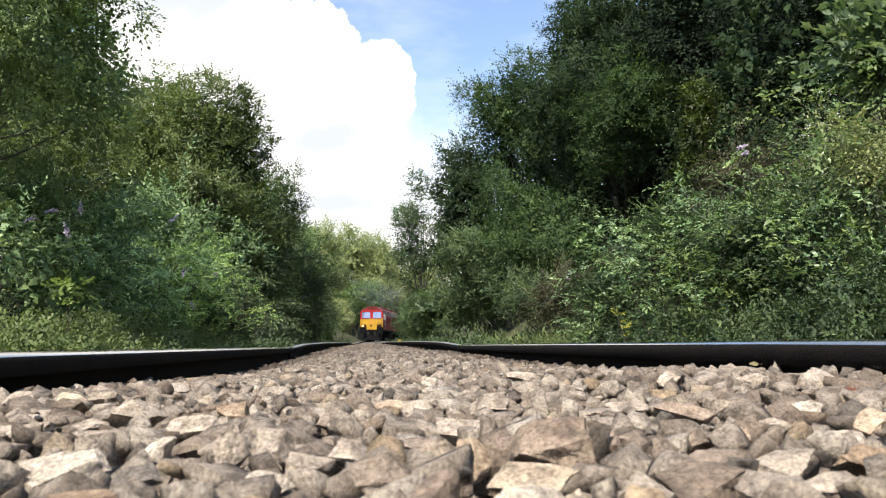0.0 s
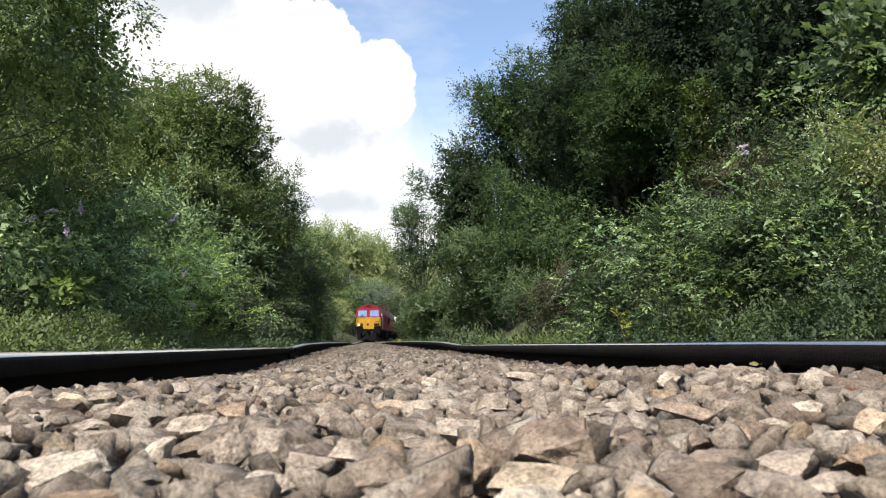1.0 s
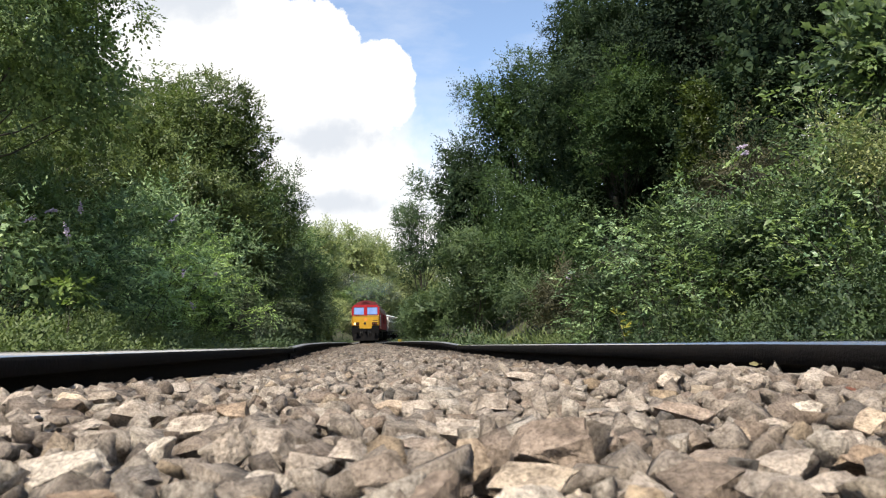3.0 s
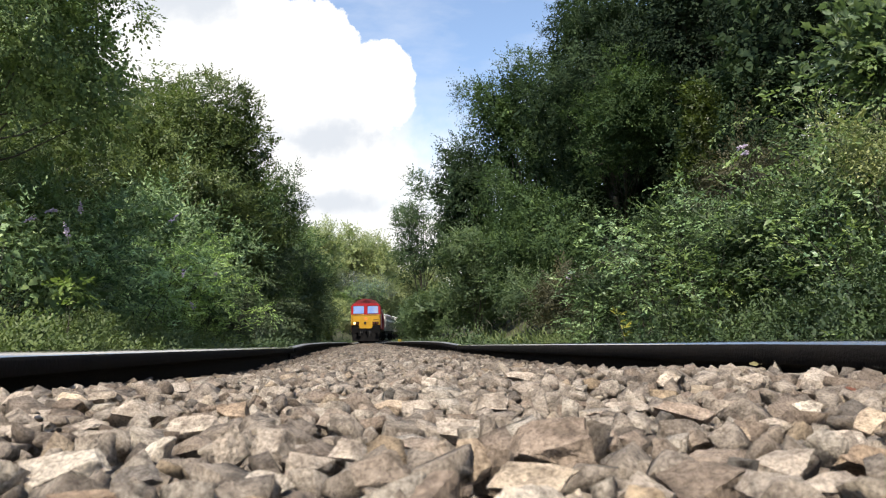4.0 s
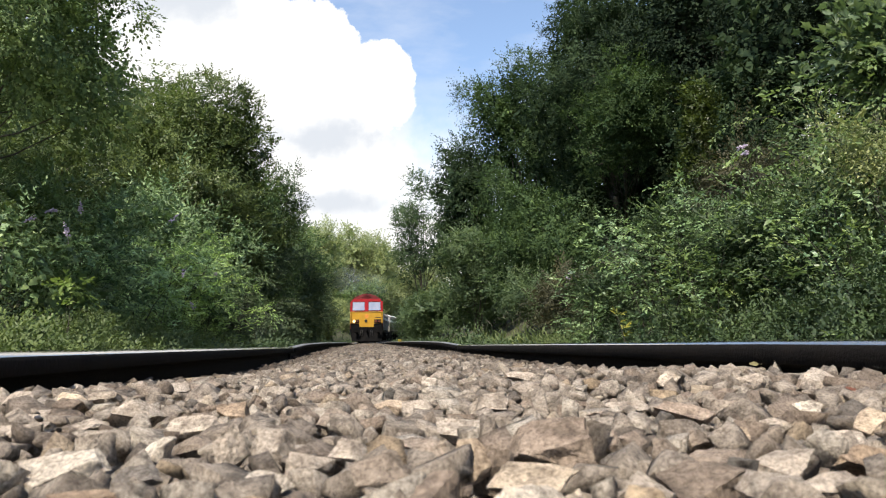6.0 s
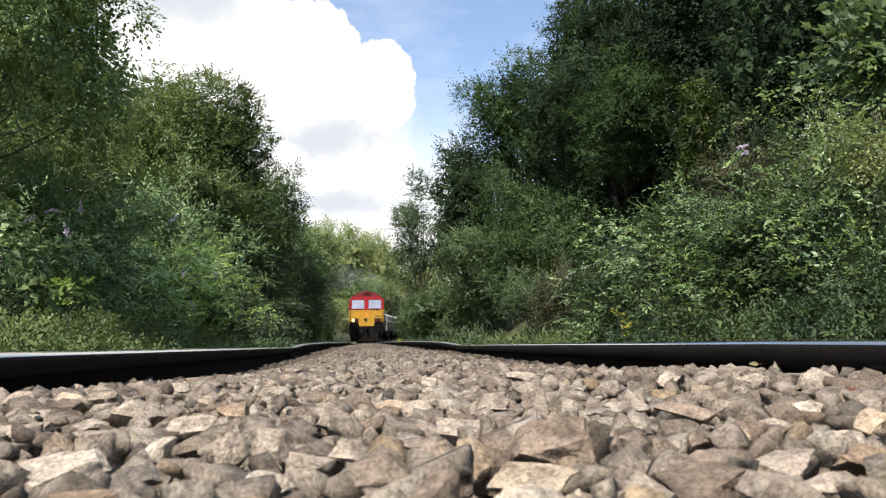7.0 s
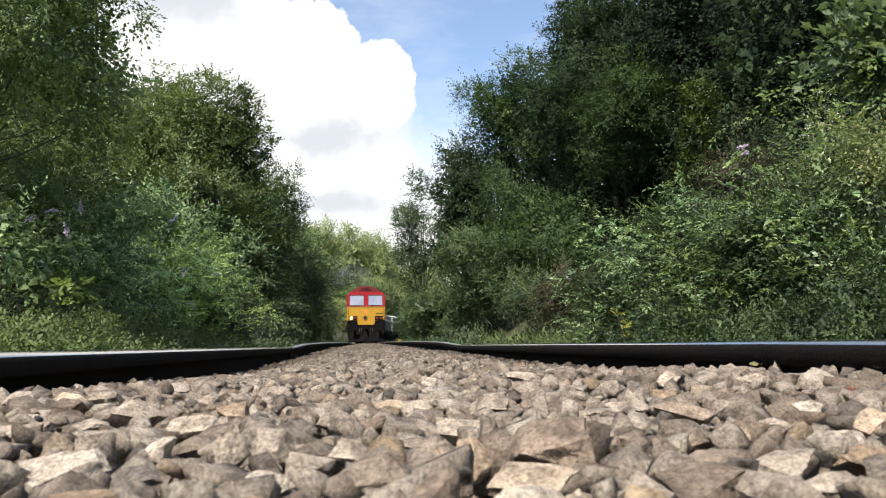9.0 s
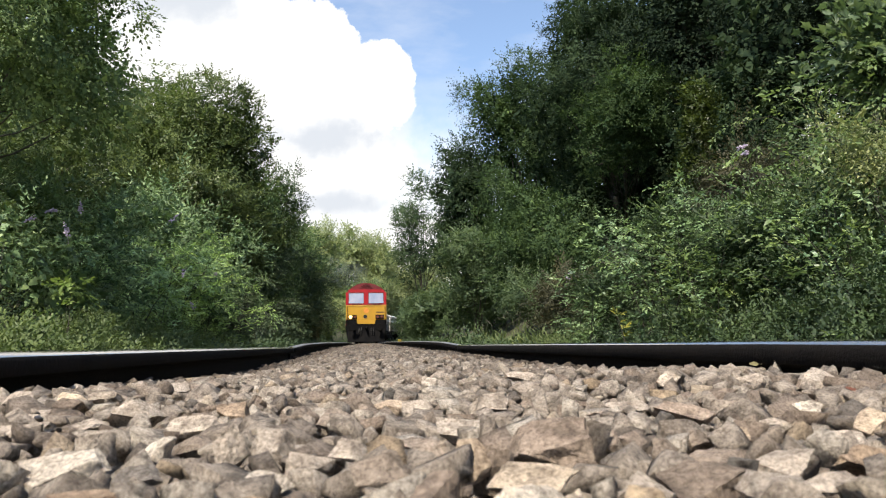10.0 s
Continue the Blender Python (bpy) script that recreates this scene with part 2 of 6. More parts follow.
# Darker copy of the dark bank leaves: deep shade painted into the colour.
LEAF_GLOOM = leaf_material("dark ash leaves with deep shade in the colour", (0.010, 0.019, 0.012), (0.019, 0.033, 0.020), (0.038, 0.056, 0.034), 0.15, 0.7, None, 0.18)
LEAF_IVY = leaf_material("ivy leaves", (0.046, 0.070, 0.026), (0.095, 0.130, 0.048), (0.163, 0.202, 0.085), 0.3, 0.3)
# Shade is put into this colour, for inner crowns and low growth.
LEAF_MID = leaf_material("hawthorn leaves with shade in the colour", (0.028, 0.050, 0.027), (0.056, 0.090, 0.045), (0.095, 0.140, 0.068), 0.3, 0.5)
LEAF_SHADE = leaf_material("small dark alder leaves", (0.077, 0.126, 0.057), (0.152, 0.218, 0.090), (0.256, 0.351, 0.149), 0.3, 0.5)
# Copy of the hazel leaves with sunlight in the colour, for self-shaded bushes.
LEAF_BRIGHT = leaf_material("hazel leaves with sunlight in the colour", (0.094, 0.150, 0.065), (0.171, 0.246, 0.108), (0.289, 0.372, 0.158), 0.4, 0.30, None, 1.0)
# Ash tone with under-canopy shade in the colour.
LEAF_ASH = leaf_material("green ash leaves with shade in the colour", (0.027, 0.051, 0.023), (0.055, 0.094, 0.040), (0.101, 0.152, 0.064), 0.3, 0.65, None, 0.25)
LEAF_PALE = leaf_material("pale clematis leaves", (0.144, 0.179, 0.080), (0.245, 0.282, 0.144), (0.374, 0.397, 0.240), 0.35, 0.45)
# Darker copy of the ivy leaves: shade is in the colour.
LEAF_TRUNK_IVY = leaf_material("ivy leaves with shade in the colour", (0.025, 0.043, 0.012), (0.051, 0.072, 0.017), (0.085, 0.115, 0.030), 0.3, 0.3)
LEAF_BROWN = leaf_material("reddish bramble leaves", (0.037, 0.036, 0.023), (0.065, 0.066, 0.040), (0.105, 0.099, 0.063), 0.3, 0.5, (0.16, 0.06, 0.04))
LEAF_YELLOW = leaf_material("yellowing dock leaves", (0.20, 0.20, 0.04), (0.34, 0.33, 0.07), (0.48, 0.44, 0.12), 0.4, 0.45)
GRASS = leaf_material("grass blades", (0.081, 0.116, 0.045), (0.144, 0.185, 0.077), (0.253, 0.274, 0.146), 0.35, 0.5, (0.3, 0.25, 0.12))


# ---- the line of the track ----
def smooth_steps(x, xs, ys):
    """Cosine steps between knots, for one number or an array."""
    x = np.asarray(x, float)
    i = np.clip(np.searchsorted(xs, x) - 1, 0, len(xs) - 2)
    xs, ys = np.asarray(xs, float), np.asarray(ys, float)
    t = np.clip((x - xs[i]) / (xs[i + 1] - xs[i]), 0, 1)
    return ys[i] + (ys[i + 1] - ys[i]) * (t * t * (3 - 2 * t))


GAUGE = 1.5                     # between the rails' centre lines
CURVE_AT, CURVE_RADIUS = 73.7, 196.0


def track_x(y):
    y = np.asarray(y, float)
    u = np.clip(y - CURVE_AT, 0, 70)
    return 0.085 + smooth_steps(y, [15, 45, 58, 74], [0, -0.09, -0.09, 0]) + u * u / (2 * CURVE_RADIUS) + np.clip(y - CURVE_AT - 70, 0, None) * 70 / CURVE_RADIUS


def track_turn(y):
    return math.atan(min(max(y - CURVE_AT, 0), 70) / CURVE_RADIUS)


def track_z(y):
    """The rail top: straight near by, a dipped joint, a crest, then a long shallow sag."""
    y = np.asarray(y, float)
    near = np.interp(y, [-40, 1.5, 6.75, 6.95, 8.4], [0.01, 0.0, -0.032, -0.032, -0.010])
    far = smooth_steps(y, [8.4, 11.5, 22.0, 50.0, 70.0, 90.0, 140.0], [-0.010, -0.004, -0.02, -0.14, -0.09, 0.06, 0.2])
    return np.where(y < 8.4, near, far)


def ground_z(x, y):
    u = np.asarray(x, float) - track_x(y)
    a = np.abs(u)
    side = np.where(u < 0, 1.0, 1.15)
    z = np.interp(a, [0.0, 0.66, 0.9, 1.7, 2.7, 3.6, 5.0, 8.0, 12.0, 20.0, 32.0, 90.0, 2500.0], [-0.16, -0.165, -0.115, -0.11, -0.42, -0.48, -0.3, 1.2, 4.0, 8.0, 11.5, 14.0, 14.0])
    return z * np.where(a > 5, side, 1.0) + track_z(y) * np.clip(1.6 - a / 20, 0, 1)


# ---- building helpers ----
def part(name, bm, mat, parent=None, label="", smooth=False):
    me = bpy.data.meshes.new(name)
    bm.normal_update()
    bm.to_mesh(me)
    bm.free()
    for m in mat if isinstance(mat, (list, tuple)) else [mat]:
        me.materials.append(m)
    if smooth:
        me.polygons.foreach_set("use_smooth", np.ones(len(me.polygons), bool))
    ob = new(name, me)
    ob.parent = parent
    return tagged(ob, label)


def quick_mesh(name, verts, faces, mat, normals=None):
    """A mesh from arrays: verts (n, 3), faces (m, k)."""
    me = bpy.data.meshes.new(name)
    m, k = faces.shape
    me.vertices.add(len(verts))
    me.vertices.foreach_set("co", np.ascontiguousarray(verts, np.float32).ravel())
    me.loops.add(m * k)
    me.loops.foreach_set("vertex_index", np.ascontiguousarray(faces, np.int32).ravel())
    me.polygons.add(m)
    me.polygons.foreach_set("loop_start", np.arange(0, m * k, k, dtype=np.int32))
    me.update(calc_edges=True)
    me.materials.append(mat)
    if normals is not None:
        at = me.attributes.new("custom_normal", "FLOAT_VECTOR", "POINT")
        at.data.foreach_set("vector", np.ascontiguousarray(normals, dtype=np.float32).ravel())
    return me


def box(bm, size, at, bevel=0.0, turn=None, taper=None):
    """A bevelled box, centred at at; taper shrinks its top in x and y."""
    made = bmesh.ops.create_cube(bm, size=1.0)["verts"]
    for v in made:
        if taper and v.co.z > 0:
            v.co.x, v.co.y = v.co.x * taper[0], v.co.y * taper[1]
        v.co = Vector((v.co.x * size[0], v.co.y * size[1], v.co.z * size[2]))
    if bevel:
        edges = {e for v in made for e in v.link_edges}
        made = list({v for f in bmesh.ops.bevel(bm, geom=list(edges), offset=bevel, segments=2, affect="EDGES", profile=0.5)["faces"] for v in f.verts} | {v for v in made if v.is_valid})
    m = Matrix.Translation(at) @ (turn or Matrix())
    for v in made:
        v.co = m @ v.co
    return made


def drum(bm, radius, depth, at, axis="Z", sides=20, radius2=None, bevel=0.0):
    turn = {"Z": Matrix(), "Y": Matrix.Rotation(radians(90), 4, "X"), "X": Matrix.Rotation(radians(90), 4, "Y")}[axis]
    made = bmesh.ops.create_cone(bm, cap_ends=True, segments=sides, radius1=radius, radius2=radius if radius2 is None else radius2, depth=depth)["verts"]
    if bevel:
        rims = [e for e in {e for v in made for e in v.link_edges} if len({round(v.co.z, 4) for v in e.verts}) == 1 and any(len(f.verts) > 4 for f in e.link_faces)]
        made = list({v for f in bmesh.ops.bevel(bm, geom=rims, offset=bevel, segments=2, affect="EDGES", profile=0.5)["faces"] for v in f.verts} | {v for v in made if v.is_valid})
    for v in made:
        v.co = Matrix.Translation(at) @ turn @ v.co
    return made


def tube(bm, points, radii, sides=7):
    """A tapered tube through points."""
    rings = []
    for i, p in enumerate(points):
        d = (points[min(i + 1, len(points) - 1)] - points[max(i - 1, 0)]).normalized()
        side = d.cross(Vector((0.31, 0.95, 0.1))).normalized()
        other = d.cross(side)
        rings.append([bm.verts.new(p + (side * math.cos(k * math.tau / sides) + other * math.sin(k * math.tau / sides)) * radii[i]) for k in range(sides)])
    for one, two in zip(rings, rings[1:]):
        for k in range(sides):
            bm.faces.new((one[k], one[(k + 1) % sides], two[(k + 1) % sides], two[k]))
    bm.faces.new(rings[-1])
    bm.faces.new(list(reversed(rings[0])))


def prism(bm, outline, y0, y1):
    """An outline in x and z, drawn along y."""
    one = [bm.verts.new((x, y0, z)) for x, z in outline]
    two = [bm.verts.new((x, y1, z)) for x, z in outline]
    n = len(outline)
    for k in range(n):
        bm.faces.new((one[k], one[(k + 1) % n], two[(k + 1) % n], two[k]))
    bm.faces.new(list(reversed(one)))
    bm.faces.new(two)
    bmesh.ops.recalc_face_normals(bm, faces=bm.faces[:])
    return one + two


# ---- foliage ----
# Leaf outlines: x across, y along the leaf, z the fold.
def leaf_shape(kind, width):
    w = width / 2
    if kind == "small":
        return np.array([(0, 0, 0), (w, 0.45, 0.10), (0, 1, -0.08), (-w, 0.45, 0.10)]), np.array([(0, 1, 2), (0, 2, 3)])
    if kind == "pointed":
        v = [(0, 0, 0), (w * 0.9, 0.28, 0.09), (w * 0.8, 0.62, 0.06), (0, 1, -0.12), (-w * 0.8, 0.62, 0.06), (-w * 0.9, 0.28, 0.09)]
        return np.array(v), np.array([(0, 1, 2), (0, 2, 3), (0, 3, 4), (0, 4, 5)])
    if kind == "lobed":
        v = [(0, 0.12, 0.0)]
        for k in range(11):
            t = radians(-90 + 20 + k * 32)
            r = (0.30 if k % 2 else 0.60) * (1.0 if 2 < k < 8 else 0.72)
            v.append((r * math.cos(t) * width * 1.2, 0.42 + r * math.sin(t), (0.05 if k % 2 else -0.06)))
        return np.array(v), np.array([(0, k, k + 1) for k in range(1, 11)])
    if kind == "blade":
        v = [(-w, 0, 0), (w, 0, 0), (w * 0.5, 0.6, 0.12), (0, 1, 0.4)]
        return np.array(v), np.array([(0, 1, 2), (0, 2, 3)])


def spray_template(rng, count, kind, length, width, spread=0.9, droop=0.25):
    """Leaves along a twig of length 1 that points along y."""
    shape, tris = leaf_shape(kind, width)
    verts, faces = [], []
    for k in range(count):
        s = 0.12 + 0.88 * (k + rng.random()) / count
        at = np.array([rng.normal(0, 0.06), s, -droop * s * s + rng.normal(0, 0.05)])
        side = 1 if k % 2 else -1
        d = np.array([side * spread * (1.15 - 0.6 * s), 0.55 + 0.6 * s, rng.normal(-0.1, 0.35)])
        d /= np.linalg.norm(d)
        n = np.array([rng.normal(0, 0.4), rng.normal(0, 0.4), 1.0])
        r = np.cross(d, n)
        r /= np.linalg.norm(r)
        n = np.cross(r, d)
        size = length * rng.uniform(0.65, 1.25) * (1.1 - 0.35 * s)
        verts.append(at + size * (shape[:, :1] * r + shape[:, 1:2] * d + shape[:, 2:] * n))
        faces.append(tris + k * len(shape))
    return np.concatenate(verts), np.concatenate(faces)


def unit(v):
    return v / np.maximum(np.linalg.norm(v, axis=-1, keepdims=True), 1e-9)


def sprays(rng, at, way, size, count, kind, length, width, spread=0.9, droop=0.25, level=0.8, variants=5, out=None, soft=0.65):
    """Sprays of leaves at many places: vertices and triangles. length is the leaf's share of the spray."""
    up = np.array([0, 0, level]) + rng.normal(0, 0.45, (len(at), 3))
    if out is not None:
        up = up * 0.6 + out
    way = unit(way)
    right = unit(np.cross(way, up))
    third = np.cross(right, way)
    turn = np.stack([right, way, third], axis=1) * size[:, None, None]
    which = rng.integers(0, variants, len(at))
    verts, faces, outs, start = [], [], [], 0
    for k in range(variants):
        tv, tf = spray_template(rng, count, kind, length, width, spread, droop)
        pick = which == k
        m = int(pick.sum())
        if not m:
            continue
        v = np.einsum("vi,mij->mvj", tv, turn[pick]) + at[pick][:, None]
        verts.append(v.reshape(-1, 3))
        faces.append((tf[None] + (np.arange(m) * len(tv))[:, None, None]).reshape(-1, 3) + start)
        start += m * len(tv)
        if out is not None:
            outs.append(np.repeat(out[pick], len(tv), axis=0))
    v, f = np.concatenate(verts), np.concatenate(faces)
    if out is None:
        return v, f, None
    # leaves turn their upper faces outwards and round off with their clump
    outs = np.concatenate(outs)
    n = unit(np.cross(v[f[:, 1]] - v[f[:, 0]], v[f[:, 2]] - v[f[:, 0]]))
    back = (n * outs[f[:, 0]]).sum(1) < 0
    f[back] = f[back][:, [0, 2, 1]]
    n[back] *= -1
    leaf = np.zeros_like(v)
    for k in range(3):
        leaf[f[:, k]] = n
    return v, f, unit(leaf * (1 - soft) + outs * soft)


def crown_lobes(rng, centre, radii, count, share=0.42, reach=0.68):
    """Clumps that make up a crown, unevenly spread within an ellipsoid."""
    d = unit(rng.normal(0, 1, (count, 3)))
    d[:, 2] = np.where(d[:, 2] < -0.55, -d[:, 2], d[:, 2])
    r = reach * rng.uniform(0.55, 1.08, (count, 1))
    c = np.asarray(centre) + d * r * np.asarray(radii)
    s = share * rng.uniform(0.65, 1.2, (count, 1)) * np.asarray(radii) * np.array([1, 1, 0.85])
    return np.concatenate([np.concatenate([c, s], 1), [[*centre, *(np.asarray(radii) * 0.5)]]])


def lobe_points(rng, lobes, number, clump=0.5, per=15):
    """Places, directions and outward normals on small clumps that sit on the skins of lobes."""
    area = (lobes[:, 3] * lobes[:, 4] + lobes[:, 4] * lobes[:, 5] + lobes[:, 3] * lobes[:, 5])
    clumps = max(number // per, 6)
    lobe = rng.choice(len(lobes), clumps, p=area / area.sum())
    skin = unit(rng.normal(0, 1, (clumps, 3)))
    skin[:, 2] = np.where((skin[:, 2] < -0.1) & (rng.random(clumps) < 0.75), -skin[:, 2], skin[:, 2])
    middle = lobes[lobe, :3] + skin * lobes[lobe, 3:] * (1 - 0.4 * rng.random(clumps) ** 1.6)[:, None]
    wide = clump * rng.uniform(0.55, 1.35, clumps)
    which = rng.choice(clumps, number, p=wide ** 1.5 / (wide ** 1.5).sum())
    u = unit(rng.normal(0, 1, (number, 3)) + 0.7 * skin[which] + np.array([0, 0, 0.35]))
    r = wide[which] * (1 - 0.45 * rng.random(number) ** 2)
    at = middle[which] + u * r[:, None] * np.array([1, 1, 0.72])
    out = unit(u + 0.5 * skin[which])
    way = rng.normal(0, 0.6, (number, 3)) + 0.6 * out
    return at, way, out


def limbs(bm, rng, base, centre, lobes, radius, top=0.8):
    """A tapered trunk and limbs that reach into the lobes."""
    base, centre = Vector(base), Vector(centre)
    n = 7
    line = [base.lerp(centre, k / n * top) + Vector((rng.normal(0, 0.03), rng.normal(0, 0.03), 0)) * (k > 0) * centre.length * 0.06 for k in range(n + 1)]
    tube(bm, line, [radius * (1.25 if k == 0 else 1 - 0.72 * k / n) for k in range(n + 1)], 8)
    for lobe in lobes[:14]:
        end = Vector(lobe[:3])
        k = int(rng.integers(2, n))
        start = line[k]
        bend = start.lerp(end, 0.5) + Vector((0, 0, -0.06 * (end - start).length))
        r = radius * (1 - 0.72 * k / n) * 0.55
        tube(bm, [start, bend, end], [r, r * 0.6, r * 0.15], 5)


def clear_of_train(at):
    u = np.abs(at[:, 0] - track_x(at[:, 1]))
    return ~((u < 2.05) & (at[:, 2] < 5.0))


def plant(name, label, category, base, centre, radii, mat, number, size, leaves=9, kind="small", length=0.2, width=0.55, seed=1, lobes=10,
          trunk=0.16, share=0.42, reach=0.68, group="", droop=0.25, level=0.8, spread=0.9, keep=None, stem="trunk", core=0.22, shoots=0, coarse=1.7, clump=0.72, per=22, soft=0.65):
    """A tree or shrub: trunk with limbs, and a crown of many leaves; its origin is at its base."""
    number, size = int(number * 0.7), size * 1.11
    rng = np.random.default_rng(seed)
    base = np.array([base[0], base[1], float(ground_z(base[0], base[1])) - 0.05])
    lb = crown_lobes(rng, centre, radii, lobes, share, reach)
    thing = new(name)
    thing.location = base
    tagged(thing, label, category, group)
    bm = bmesh.new()
    limbs(bm, rng, (0, 0, 0), Vector(np.asarray(centre) - base), np.concatenate([lb[:, :3] - base, lb[:, 3:]], 1), trunk)
    part(stem, bm, BARK, thing, smooth=True)
    at, way, out = lobe_points(rng, lb, number, size * clump, per)
    if keep is not None:
        ok = keep(at)
        at, way, out = at[ok], way[ok], out[ok]
    for _ in range(shoots):
        # long shoots that stand out of the outline
        lobe = lb[int(rng.integers(len(lb)))]
        u = unit(rng.normal(0, 1, 3) * np.array([1, 1, 0.6]) + np.array([0, -0.3, 0.9]))
        p, d, q = lobe[:3] + u * lobe[3:] * 0.95, u.copy(), []
        for _ in range(int(rng.integers(3, 7))):
            q.append(p.copy())
            p = p + d * size * 0.42
            d = unit(d + rng.normal(0, 0.12, 3) + np.array([0, 0, -0.05]))
        at = np.concatenate([at, np.array(q)])
        out = np.concatenate([out, np.tile(u, (len(q), 1))])
        way = np.concatenate([way, np.diff(np.array(q + [p]), axis=0) + rng.normal(0, 0.02, (len(q), 3))])
    ok = at[:, 2] > ground_z(at[:, 0], at[:, 1]) + 0.02
    at, way, out = at[ok], way[ok], out[ok]
    v, f, nm = sprays(rng, at - base, way, size * rng.uniform(0.6, 1.35, len(at)), leaves, kind, length, width, spread, droop, level, out=out, soft=soft)
    if core:
        # coarser leaves deep in the clumps, where no single leaf shows
        pick = rng.choice(len(lb), int(number * core))
        inner = lb[pick, :3] + unit(rng.normal(0, 1, (len(pick), 3))) * lb[pick, 3:] * 0.82 * rng.random((len(pick), 1)) ** 0.4
        inner = inner[clear_of_train(inner) & (inner[:, 2] > ground_z(inner[:, 0], inner[:, 1]))]
        face = unit(inner - np.asarray(centre)) + np.array([0, 0, 0.3])
        cv, cf, cn = sprays(rng, inner - base, rng.normal(0, 1, inner.shape), size * rng.uniform(0.8, 1.1, len(inner)), 9, "small", length * coarse, 0.7, out=face)
        nm = np.concatenate([nm, cn])
        f = np.concatenate([f, cf + len(v)])
        v = np.concatenate([v, cv])
    crown = new("crown", quick_mesh("crown", v, f, mat, nm))
    crown.parent = thing
    return thing


def arching(thing, spread, height, stems, mat, lateral, leaves, kind, length, width, seed, lean=(-0.35, -0.4), step=0.1, bare=0.25, at=(0.0, 0.0), soft=0.3):
    """Long stems that rise from a shrub's foot and arch over, with leafy side twigs that lie flat; children of the shrub."""
    rng = np.random.default_rng(seed)
    base = np.array(thing.location)
    bm = bmesh.new()
    places, ways, sizes, outs = [], [], [], []
    for _ in range(stems):
        p = np.array([at[0] + rng.normal(0, spread[0] * 0.5), at[1] + rng.normal(0, spread[1] * 0.5), 0.0])
        p[2] = float(ground_z(base[0] + p[0], base[1] + p[1])) - base[2]
        d = unit(np.array([lean[0] * rng.uniform(-0.3, 1.2) + rng.normal(0, 0.22), lean[1] * rng.uniform(-0.2, 1.2) + rng.normal(0, 0.22), 1.0]))
        n = max(int(height * rng.uniform(0.6, 1.15) / step), 4)
        line, side = [p.copy()], rng.choice([-1.0, 1.0])
        for k in range(n):
            p = p + d * step
            line.append(p.copy())
            s = (k + 1) / n
            d = unit(d + np.array([lean[0] * 0.10 * s, lean[1] * 0.10 * s, -0.16 * s * s]) + rng.normal(0, 0.05, 3))
            if s > bare:
                side = -side
                across = unit(np.cross(d, np.array([rng.normal(0, 0.5), rng.normal(0, 0.5), 1.0])))
                way = across * side + 0.55 * d + np.array([0, 0, rng.normal(0.0, 0.15)])
                places.append(p.copy())
                ways.append(way)
                sizes.append(lateral * rng.uniform(0.6, 1.25) * (1.1 - 0.5 * s))
                outs.append(np.array([lean[0] * 0.6 + rng.normal(0, 0.3), lean[1] * 0.6 + rng.normal(0, 0.3), 1.0]))
        places.append(p.copy())
        ways.append(d)
        sizes.append(lateral * rng.uniform(0.6, 1.0))
        outs.append(np.array([0.0, -0.3, 1.0]))
        pick = [Vector(q) for q in line[::max(len(line) // 6, 1)]]
        tube(bm, pick, [0.011 * (1 - 0.8 * i / len(pick)) for i in range(len(pick))], 4)
    part("arching_stem", bm, BARK, thing)
    places, ways, sizes, outs = np.array(places), np.array(ways), np.array(sizes), unit(np.array(outs))
    ok = clear_of_train(places + base)
    v, f, nm = sprays(rng, places[ok], ways[ok], sizes[ok], leaves, kind, length, width, 0.9, 0.25, 1.2, out=outs[ok], soft=soft)
    crown = new("shoot_leaves", quick_mesh("shoot_leaves", v, f, mat, nm))
    crown.parent = thing
    return crown


